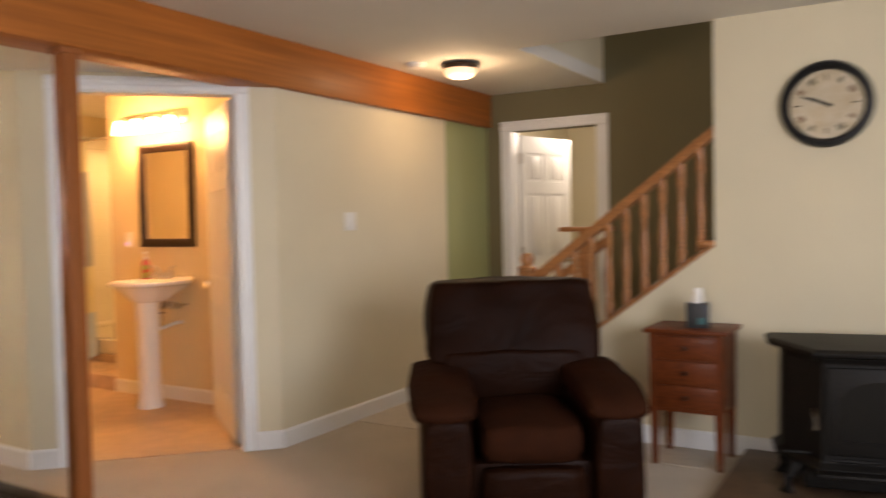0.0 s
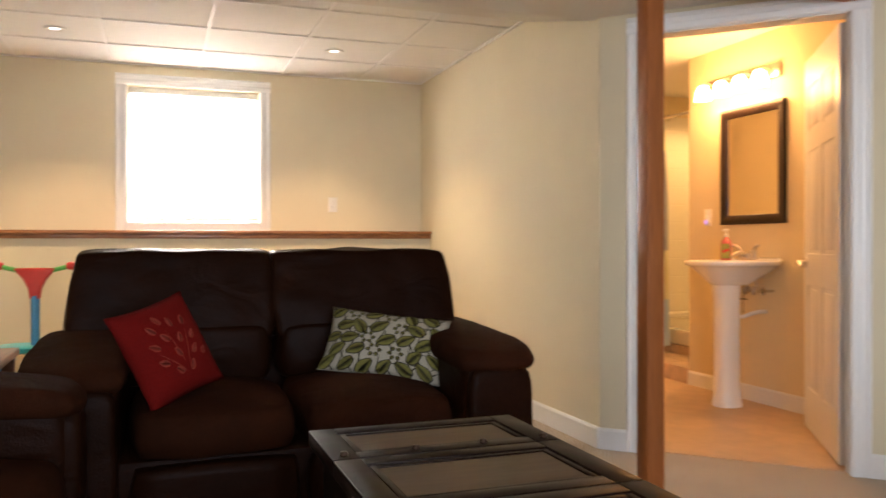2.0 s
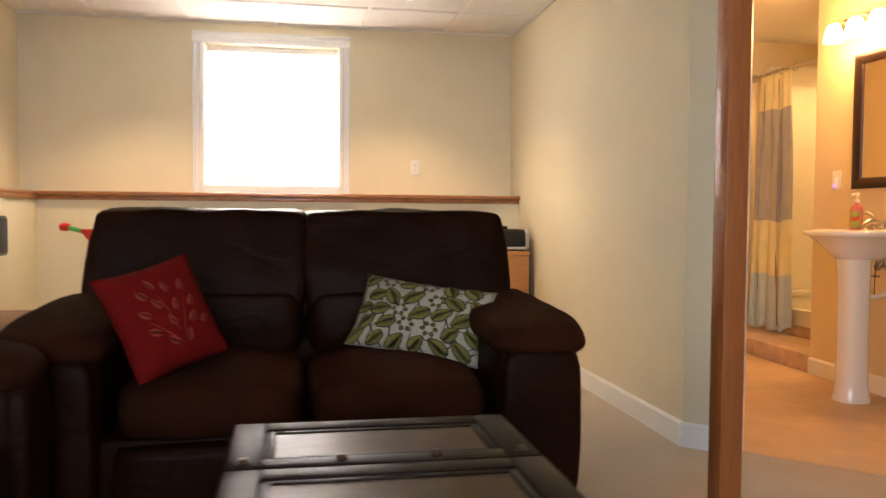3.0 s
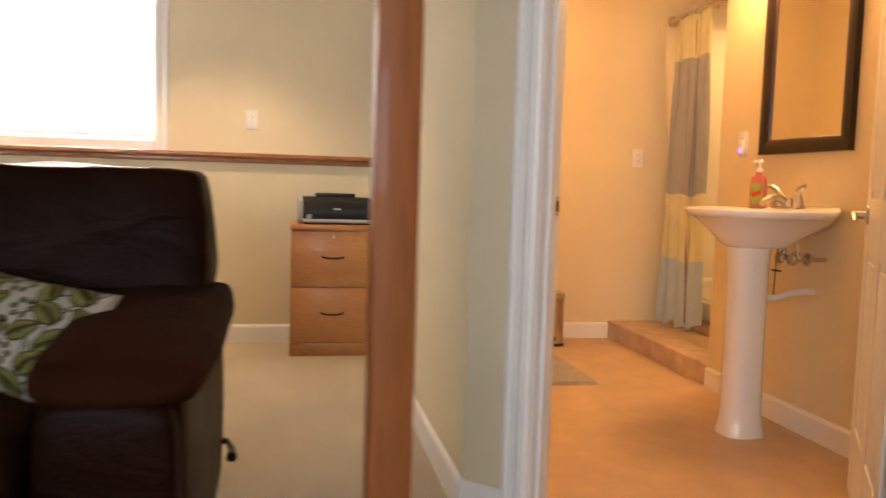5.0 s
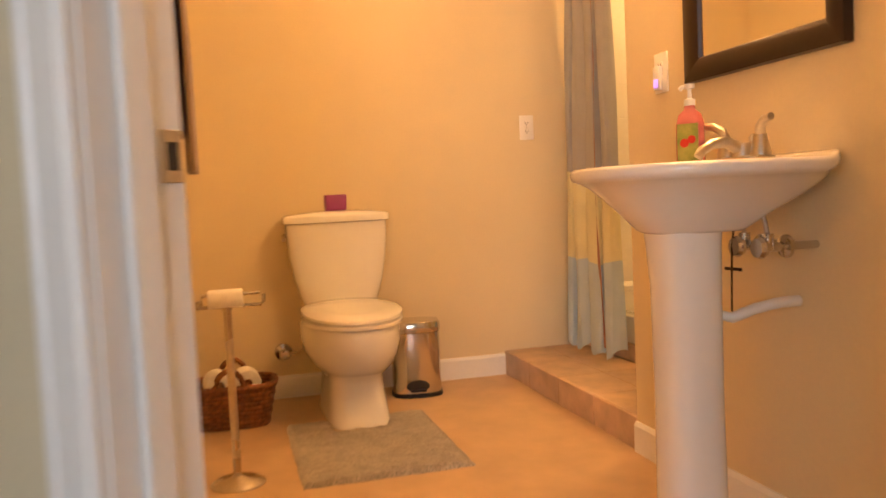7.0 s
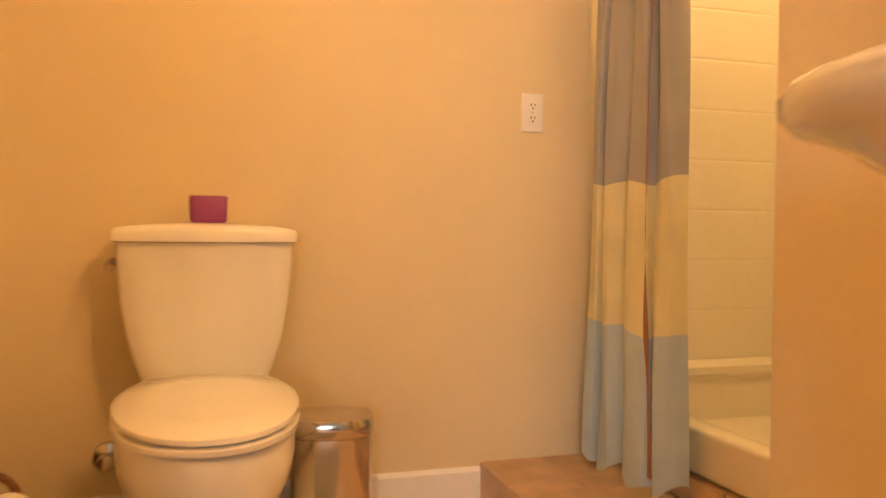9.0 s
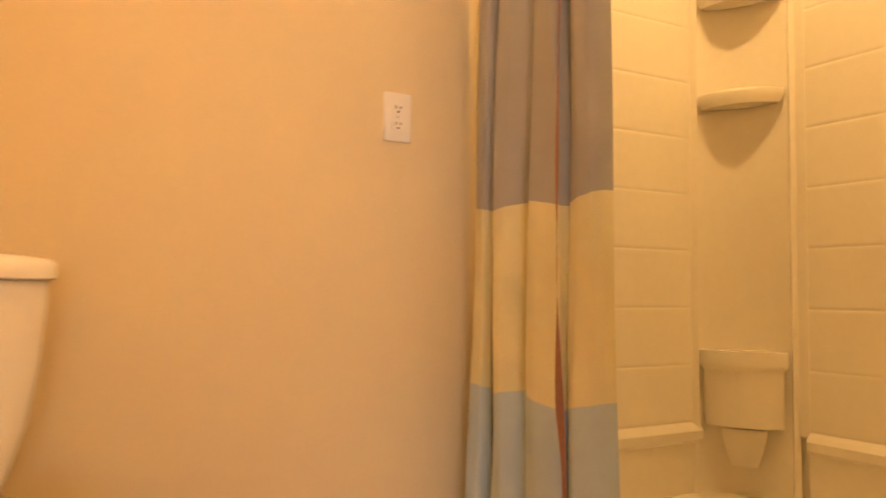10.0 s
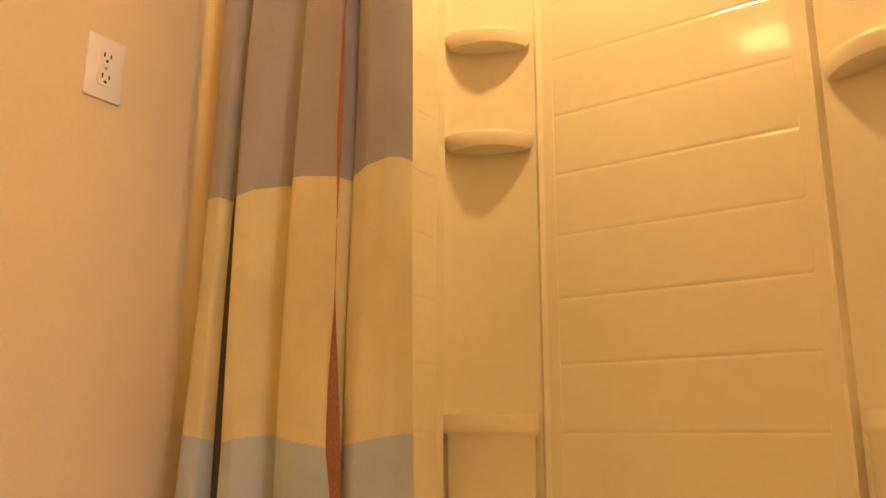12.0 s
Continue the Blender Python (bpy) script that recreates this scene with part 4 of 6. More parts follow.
def roll(name, m, r=0.054, h=0.10, label="white toilet paper roll in the basket"):
    t = thing(name, m, label, "toilet paper", "toilet rolls")
    bm = bm_new()
    lathe(bm, [(0.021, 0), (r - 0.002, 0), (r, 0.004), (r, h - 0.004), (r - 0.002, h), (0.021, h), (0.019, h), (0.019, 0), (0.021, 0)], (0, 0, 0), 28, None, False)
    part("paper", bm, paper, t, smooth=40)
    part("core", lathe(bm_new(), [(0.0188, 0.002), (0.0188, h - 0.002), (0.0165, h - 0.002), (0.0165, 0.002), (0.0188, 0.002)], (0, 0, 0), 20, None, False), oak_veneer, t, "brown card core")
    return t


for x, y, a, b in ((0.0, -0.06, 12, 0), (0.0, 0.055, 8, -6)):
    roll("toilet_roll", pose(-6.36 + x, 3.738 + y, 0.014))
    roll("toilet_roll", pose(-6.41, 3.738 + y, 0.169, 0, 90, a - 4))

tp = thing("toilet_paper_stand", pose(-5.63, 3.74, 0, 0, 0, 88) @ Matrix.Diagonal((1, 1, 0.955, 1)), "free-standing brushed nickel toilet paper holder", "paper holder")
part("base", lathe(bm_new(), [(0.085, 0), (0.085, 0.008), (0.07, 0.018), (0.03, 0.026), (0.014, 0.034), (0.012, 0.04)], (0, 0, 0), 36), nickel, tp)
part("pole", lathe(bm_new(), [(0.0125, 0.03), (0.0125, 0.575), (0.016, 0.58), (0.016, 0.60), (0.0, 0.606)], (0, 0, 0), 18), nickel, tp)
bm = bm_new()
tube(bm, [(-0.085, -0.012, 0.612), (-0.09, 0.0, 0.592), (0.0, 0.0, 0.59), (0.105, 0.0, 0.592), (0.112, 0.0, 0.60), (0.112, -0.0, 0.625)], 0.006, 10)
tube(bm, [(-0.075, 0.0, 0.596), (-0.075, 0.0, 0.63), (0.1, 0.0, 0.63)], 0.006, 10)
part("arm", bm, nickel, tp)
tr_roll = roll("toilet_roll", pose(-5.63, 3.74, 0.589), 0.029, 0.105, "part-used white toilet roll on a stand")
tr_roll.matrix_basis = pose(-5.63, 3.74, 0.589, 0, 0, 88) @ pose(-0.055, 0, 0, 0, 90, 0)

# bath mat with a bite for the toilet foot
mt = thing("bath_mat", pose(-5.83, 4.204, 0.004), "sage green shag bath mat round the toilet foot", "bath mat")
bm = bm_new()
gx, gy = 56, 44
grid = {}
for i in range(gx + 1):
    for j in range(gy + 1):
        x, y = -0.36 + 0.70 * i / gx, -0.275 + 0.55 * j / gy
        if x < -0.20 and abs(y) < 0.09:
            continue
        edge = min(i, gx - i, j, gy - j) == 0 or (x < -0.185 and abs(y) < 0.105)
        x += 0.006 * noise.noise((x * 30, y * 30, 1.0))
        y += 0.006 * noise.noise((x * 30, y * 30, 5.0))
        grid[i, j] = bm.verts.new((x, y, 0.001 if edge else 0.014 + 0.006 * noise.noise((x * 60, y * 60, 2.0)) + 0.004 * random.random()))
for i in range(gx):
    for j in range(gy):
        k = [grid.get(c) for c in ((i, j), (i + 1, j), (i + 1, j + 1), (i, j + 1))]
        if all(k):
            bm.faces.new(k)
part("shag_sheet", bm, rug_m, mt, smooth=80)

# towel and bar on the side wall
tb = thing("towel_bar", pose(-5.52, YL + 0.123, 1.62), "brushed nickel towel bar on the side wall", "towel bar")
bm = bm_new()
tube(bm, [(-0.30, 0.065, 0), (0.30, 0.065, 0)], 0.009, 12)
part("bar", bm, nickel, tb)
for x in (-0.30, 0.30):
    bm = bm_new()
    lathe(bm, [(0.024, 0), (0.022, 0.008), (0.012, 0.014), (0.012, 0.07), (0.0, 0.076)], (x, 0, 0), 18, pose(0, 0, 0, -90))
    part("bracket", bm, nickel, tb)
tw = thing("hand_towel", pose(-5.50, YL + 0.188, 1.63), "taupe hand towel folded over a towel bar", "towel")
bm = bm_new()
cols, rows = 26, 40
prev = None
for j in range(rows + 1):
    s = j / rows
    if s < 0.42:
        z, off = -0.55 * (1 - s / 0.42), -0.014
    elif s < 0.5:
        z, off = 0.004 + 0.008 * math.sin((s - 0.42) / 0.08 * math.pi), -0.014 + 0.028 * (s - 0.42) / 0.08
    else:
        z, off = -0.66 * (s - 0.5) / 0.5, 0.014
    row = []
    for i in range(cols + 1):
        u = i / cols - 0.5
        w = 0.20 - 0.05 * max(0, -z) / 0.66
        d = 0.012 * math.sin(u * 17 + 0.6) * min(1, -z * 3) if z < 0 else 0
        row.append(bm.verts.new((2 * w * u, off + d + (0.004 if off > 0 else -0.0) , z + 0.015 * abs(u) * (-z))))
    if prev:
        for i in range(cols):
            bm.faces.new((prev[i], prev[i + 1], row[i + 1], row[i]))
    prev = row
cloth = part("cloth", bm, towel_m, tw, smooth=70)
so = cloth.modifiers.new("thickness", "SOLIDIFY")
so.thickness = 0.006

# raised step and shower
step = thing("shower_step", pose(0, 0, 0), "low tiled step in front of the shower", "step", kind="structure")
step_tile = mat("tan ceramic step tile", (0.60, 0.42, 0.27), 0.4, grain=0.1, scale=12, stain=0.12, stain_scale=5, bump=0.04, random_tint=0.035)
grout = mat("tan grout", (0.55, 0.39, 0.25), 0.9)
X0, X1 = XB + 0.0, -5.42
part("core", box(bm_new(), X0 + 0.001, X1 - 0.001, 5.026, 5.46, 0.0, 0.111), grout, step)
part("back_core", box(bm_new(), X0 + 0.001, X1 - 0.001, 5.428, 5.50, 0.111, 0.185), grout, step)
nt_ = 4
tw_ = (X1 - X0) / nt_
for i in range(nt_):
    a, b = X0 + i * tw_ + 0.002, X0 + (i + 1) * tw_ - 0.002
    part("riser_tile", box(bm_new(), a, b, 5.018, 5.0262, 0.004, 0.117, 0.002, 1), step_tile, step)
    for y0, y1 in ((5.027, 5.219), (5.223, 5.42)):
        part("tread_tile", box(bm_new(), a, b, y0, y1, 0.1105, 0.118, 0.002, 1), step_tile, step)
    part("upper_riser_tile", box(bm_new(), a, b, 5.42, 5.4282, 0.1185, 0.187, 0.002, 1), step_tile, step)

shw = thing("shower_stall", pose(0, 0, 0), "white moulded acrylic shower stall with corner shelves", "shower")
SX0, SX1, SY0, SY1, SZ = -6.62, -5.50, 5.44, 6.215, 0.22
bm = bm_new()
box(bm, XB + 0.002, -5.42, SY0, SY0 + 0.075, 0.187, 0.315, 0.014, 3)
box(bm, XB + 0.002, -5.42, SY0 + 0.07, 6.26, 0.187, SZ, 0.0)
part("pan", bm, acrylic, shw, "white shower pan with raised front lip")


def courses(bm, put, u0, u1):
    """Stacked smooth courses with fine grooves; put maps (u, depth, z) to the place."""
    z0, pitch = 0.415, 0.160
    prof = [(0.0, z0 - 0.20), (0.016, z0 - 0.20), (0.020, z0 - 0.055), (0.030, z0 - 0.045), (0.032, z0 - 0.022), (0.022, z0 - 0.010), (0.012, z0)]
    k = 0
    while z0 + pitch * (k + 1) < 2.12:
        a, b = z0 + pitch * k, z0 + pitch * (k + 1)
        prof += [(0.0121, a + 0.0014), (0.0128, a + 0.0038), (0.0132, a + 0.008), (0.0132, b - 0.008), (0.0128, b - 0.0038), (0.0121, b - 0.0014)]
        k += 1
    prof += [(0.016, b), (0.016, b + 0.03), (0.0, b + 0.034)]
    loft(bm, [[put(u, d, z) for d, z in prof] for u in (u0, u1)])


bm = bm_new()
courses(bm, lambda u, d, z: (SX0 - 0.012 + d, u, z), SY0 + 0.05, SY1 - 0.12)
part("side_panel", bm, acrylic, shw, smooth=None)
bm = bm_new()
courses(bm, lambda u, d, z: (u, SY1 + 0.012 - d, z), SX0 + 0.268, SX1 - 0.268)
for a, b in ((SX0 + 0.232, SX0 + 0.2685), (SX1 - 0.2685, SX1 - 0.232)):
    box(bm, a, b, SY1 - 0.0022, SY1 + 0.012, 0.40, 2.12, 0.0012, 1)
part("back_panel", bm, acrylic, shw, smooth=None)
bm = bm_new()
courses(bm, lambda u, d, z: (SX1 + 0.012 - d, u, z), SY0 + 0.05, SY1 - 0.12)
part("side_panel", bm, acrylic, shw, smooth=None)
bm = bm_new()
box(bm, XB + 0.001, SX0 - 0.012, SY0 + 0.05, 6.265, 0.2, 2.16), box(bm, SX1 + 0.012, -5.42, SY0 + 0.05, 6.265, 0.2, 2.16), box(bm, SX0 - 0.012, SX1 + 0.012, SY1 + 0.012, 6.265, 0.2, 2.16)
box(bm, XB + 0.001, SX0 + 0.012, SY0 + 0.02, SY0 + 0.052, 0.315, 2.16, 0.006), box(bm, SX1 - 0.012, -5.42, SY0 + 0.02, SY0 + 0.052, 0.315, 2.16, 0.006)
part("wall_flange", bm, acrylic, shw)
for cx, sg, wall_u in ((SX0, 1, 0), (SX1, -1, 0)):
    # concave corner column
    bm = bm_new()
    p0, p2 = Vector((cx, SY1 - 0.12)), Vector((cx + sg * 0.215, SY1))
    pc = Vector((cx + sg * 0.045, SY1 - 0.03))
    cur = [(1 - t) ** 2 * p0 + 2 * t * (1 - t) * pc + t * t * p2 for t in [k / 14 for k in range(15)]]
    ed0, ed1 = p0 + Vector((sg * 0.016, -0.012)), p2 + Vector((sg * 0.014, -0.014))
    line = [Vector((cx, SY1 - 0.145)), ed0] + cur + [ed1, Vector((cx + sg * 0.24, SY1))]
    loft(bm, [[(p.x, p.y, z) for p in line] + [(cx - sg * 0.01, SY1 + 0.01, z)] for z in (0.22, 2.12)])
    part("corner_column", bm, acrylic, shw, smooth=35)
    for z, kind_ in ((1.625, 0), (1.332, 0), (0.618, 1), (0.405, 2)):
        bm = bm_new()
        chord = (p2 - p0)
        nrm = Vector((chord.y, -chord.x)).normalized() * (1 if sg > 0 else -1)
        bulge = (0.055, 0.05, 0.03)[kind_]
        front = [p0 + chord * t + nrm * bulge * math.sin(math.pi * t) ** 0.7 for t in [0.03 + 0.94 * k / 12 for k in range(13)]]
        back = [p * 1.0 for p in cur[1:-1]]
        loop = [(p.x, p.y) for p in front] + [(p.x, p.y) for p in back[::-1]]
        if kind_ == 0:
            mid = p0 + chord * 0.5
            lv = ((z - 0.035, 0.90), (z - 0.018, 0.985), (z - 0.004, 1.0), (z + 0.004, 0.99), (z + 0.006, 0.95))
            loft(bm, [[(mid.x + (x - mid.x) * f, mid.y + (y - mid.y) * f, zz) for x, y in loop] for zz, f in lv])
        elif kind_ == 1:
            mid = p0 + chord * 0.5
            loft(bm, [[(mid.x + (x - mid.x) * f, mid.y + (y - mid.y) * f, zz) for x, y in loop] for zz, f in ((z - 0.205, 0.88), (z - 0.18, 0.90), (z - 0.055, 0.91), (z - 0.048, 0.94), (z - 0.042, 0.99), (z - 0.036, 1.0), (z - 0.004, 1.0), (z, 0.98))])
        else:
            mid = p0 + chord * 0.5
            loft(bm, [[(mid.x + (x - mid.x) * f, mid.y + (y - mid.y) * f, zz) for x, y in loop] for zz, f in ((z - 0.10, 0.3), (z - 0.06, 0.42), (z - 0.02, 0.5), (z, 0.52))])
        part("corner_shelf" if kind_ < 2 else "foot_rest", bm, acrylic, shw, smooth=45)
bm = bm_new()
lathe(bm, [(0.07, 0), (0.068, 0.008), (0.03, 0.014), (0.024, 0.05), (0.0, 0.056)], (SX1, 5.95, 1.40), 24, pose(0, 0, 0, 0, -90))
tube(bm, [(SX1 - 0.045, 5.95, 1.40), (SX1 - 0.07, 5.94, 1.42), (SX1 - 0.10, 5.93, 1.47)], [0.012, 0.01, 0.008], 10)
part("mixer_valve", bm, nickel, shw, "brushed nickel mixer lever")

# shower curtain: one pleated sheet in woven bands
rod = thing("curtain_rod", pose(XB, 5.37, 2.07), "brushed nickel shower curtain rod", "curtain rod")
part("rod", tube(bm_new(), [(0.0, 0, 0), (1.253, 0, 0)], 0.0125, 14), nickel, rod)
for x, s in ((0.001, 1), (1.252, -1)):
    part("flange", lathe(bm_new(), [(0.032, 0), (0.030, 0.01), (0.018, 0.022), (0.014, 0.03)], (x, 0, 0), 20, pose(0, 0, 0, 0, 90 * s)), nickel, rod)
cu = thing("shower_curtain", pose(-6.36, 5.365, 0), "pleated shower curtain with grey, yellow and blue bands", "shower curtain")
FOLD = ((-0.322, 0.06), (-0.262, 0.02), (-0.248, -0.02), (-0.235, -0.045), (-0.195, -0.045), (-0.183, -0.01), (-0.176, 0.05), (-0.162, 0.05), (-0.157, -0.02), (-0.150, -0.045), (-0.135, -0.05), (-0.10, -0.05), (-0.06, -0.025), (-0.02, 0.02),
        (-0.013, 0.01), (-0.010, -0.045), (0.03, -0.055), (0.07, -0.055), (0.10, -0.05), (0.104, -0.035), (0.110, -0.01), (0.116, -0.03), (0.15, -0.045), (0.185, -0.035), (0.195, -0.01), (0.197, 0.02))


def curtain_at(u, z):
    """Plan place of the cloth: u runs over the folds; they tighten towards the top and flare below."""
    k = min(len(FOLD) - 2, int(u))
    f = u - k
    f = f * f * (3 - 2 * f) * 0.5 + f * 0.5
    x = FOLD[k][0] * (1 - f) + FOLD[k + 1][0] * f
    y = FOLD[k][1] * (1 - f) + FOLD[k + 1][1] * f
    h = (2.04 - z) / 1.9
    x = x * (0.80 + 0.24 * h) + 0.008 * math.sin(3.1 * z + u * 0.7) * h
    y = y * (0.62 + 0.45 * h) + 0.006 * math.sin(5 * z + 1.3 * u)
    return x, y


def cloth_mat(name, c):
    m = mat(name, c, 0.8, grain=0.03, scale=380, bump=0.2, bump_scale=420, stain=0.06, stain_scale=9, sheen=0.2, spec=0.2)
    nt = m.node_tree
    b, out = nt.nodes["Principled BSDF"], nt.nodes["Material Output"]
    thin, mix = nt.nodes.new("ShaderNodeBsdfTranslucent"), nt.nodes.new("ShaderNodeMixShader")
    thin.inputs[0].default_value = (*c, 1)
    mix.inputs[0].default_value = 0.08
    nt.links.new(b.outputs[0], mix.inputs[1])
    nt.links.new(thin.outputs[0], mix.inputs[2])
    nt.links.new(mix.outputs[0], out.inputs[0])
    return m


TAUPE, YELL, BLUEB = cloth_mat("taupe grey cloth", (0.40, 0.40, 0.39)), cloth_mat("soft yellow cloth", (0.76, 0.71, 0.43)), cloth_mat("pale blue cloth", (0.50, 0.61, 0.66))
NU = (len(FOLD) - 1) * 4
for nm, za, zb, mm, lb in (("upper_yellow_band", 2.045, 1.785, YELL, "yellow woven band"), ("grey_band", 1.785, 0.957, TAUPE, "taupe grey woven band"),
                           ("yellow_band", 0.957, 0.553, YELL, "yellow woven band"), ("blue_band", 0.553, 0.15, BLUEB, "pale blue woven band")):
    bm = bm_new()
    nz = max(4, int((za - zb) / 0.035))
    prev = None
    for j in range(nz + 1):
        z = za + (zb - za) * j / nz
        row = []
        for i in range(NU + 1):
            u = i / 4
            x, y = curtain_at(u, z)
            sag = 0.012 * math.sin(u * 0.55 + 0.5)
            row.append(bm.verts.new((x, y, z + (sag if zb > 0.2 or j < nz else sag + 0.018 * math.sin(u * 1.1)))))
        if prev:
            for i in range(NU):
                bm.faces.new((prev[i], prev[i + 1], row[i + 1], row[i]))
        prev = row
    b = part(nm, bm, mm, cu, lb, smooth=80)
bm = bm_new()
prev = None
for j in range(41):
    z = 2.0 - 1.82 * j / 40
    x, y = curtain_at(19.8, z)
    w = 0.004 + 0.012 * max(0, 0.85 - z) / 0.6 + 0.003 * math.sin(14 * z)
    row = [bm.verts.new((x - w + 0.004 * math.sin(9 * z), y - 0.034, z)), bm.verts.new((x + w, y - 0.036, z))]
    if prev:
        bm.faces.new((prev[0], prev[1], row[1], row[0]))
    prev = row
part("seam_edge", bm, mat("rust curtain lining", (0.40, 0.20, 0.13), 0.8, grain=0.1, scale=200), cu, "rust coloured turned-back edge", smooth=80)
# strip in the deep fold: slate hem, with the gap's shade in its colour
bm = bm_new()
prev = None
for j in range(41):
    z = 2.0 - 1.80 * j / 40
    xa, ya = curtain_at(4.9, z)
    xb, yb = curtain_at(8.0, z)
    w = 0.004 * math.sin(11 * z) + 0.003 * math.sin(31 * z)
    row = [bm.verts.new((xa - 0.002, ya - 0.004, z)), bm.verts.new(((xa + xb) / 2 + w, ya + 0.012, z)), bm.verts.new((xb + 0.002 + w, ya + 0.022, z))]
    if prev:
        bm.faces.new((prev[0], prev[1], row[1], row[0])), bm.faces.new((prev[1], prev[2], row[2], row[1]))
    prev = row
part("dark_fold_strip", bm, mat("slate hem and fold shade", (0.075, 0.088, 0.095), 0.85, grain=0.1, scale=200), cu, "dark slate strip, hem and fold shade in one colour", smooth=80)
for i in range(7):
    x = -0.22 + 0.07 * i
    bm = bm_new()
    tube(bm, [(x, 0.005 + 0.02 * math.cos(t), 2.062 + 0.024 * math.sin(t)) for t in [2 * math.pi * k / 14 for k in range(14)]], 0.0025, 6, True)
    part("ring", bm, nickel, cu)

# ---- lounge things ----


def puff(x0, x1, y0, y1, z0, z1, a=0.45, cuts=7, wr=0.006, seed=0.0, crown=0.0):
    """A stuffed block: a box eased towards an ellipsoid, lightly creased."""
    bm = bm_new()
    bmesh.ops.create_cube(bm, size=2)
    bmesh.ops.subdivide_edges(bm, edges=bm.edges[:], cuts=cuts, use_grid_fill=True)
    c, h = Vector(((x0 + x1) / 2, (y0 + y1) / 2, (z0 + z1) / 2)), Vector(((x1 - x0) / 2, (y1 - y0) / 2, (z1 - z0) / 2))
    big = max(h)
    for v in bm.verts:
        p = v.co.copy()
        q = Vector([p[i] * math.sqrt(max(0, 1 - a * (p[(i + 1) % 3] ** 2 + p[(i + 2) % 3] ** 2) / 2 + a * a * p[(i + 1) % 3] ** 2 * p[(i + 2) % 3] ** 2 / 3)) for i in range(3)])
        w = Vector((q.x * h.x, q.y * h.y, q.z * h.z + crown * (1 - p.x * p.x) * (1 - p.y * p.y) * (1 if p.z > 0 else 0))) + c
        n = noise.noise_vector((w * 6 + Vector((seed, seed * 2, seed * 3)))) * wr + noise.noise_vector(w * 17 + Vector((seed, 3, 1))) * wr * 0.4
        v.co = w + n
    return bm


def arm_pillow(x0, x1, y0, y1, z_front, z_back, thick, seed=0.0):
    """A stuffed arm top that rises towards the back and droops over the front."""
    bm = puff(x0, x1, y0, y1, 0.0, thick, 0.36, 10, 0.007, seed, 0.02)
    for v in bm.verts:
        t = (v.co.y - y0) / (y1 - y0)
        v.co.z += z_front - thick + (z_back - z_front) * t
        if t < 0.22:
            v.co.z -= 0.012 * (1 - t / 0.22) ** 2
            v.co.x += (x1 - v.co.x) * 0.06 * (1 - t / 0.22)
    return bm


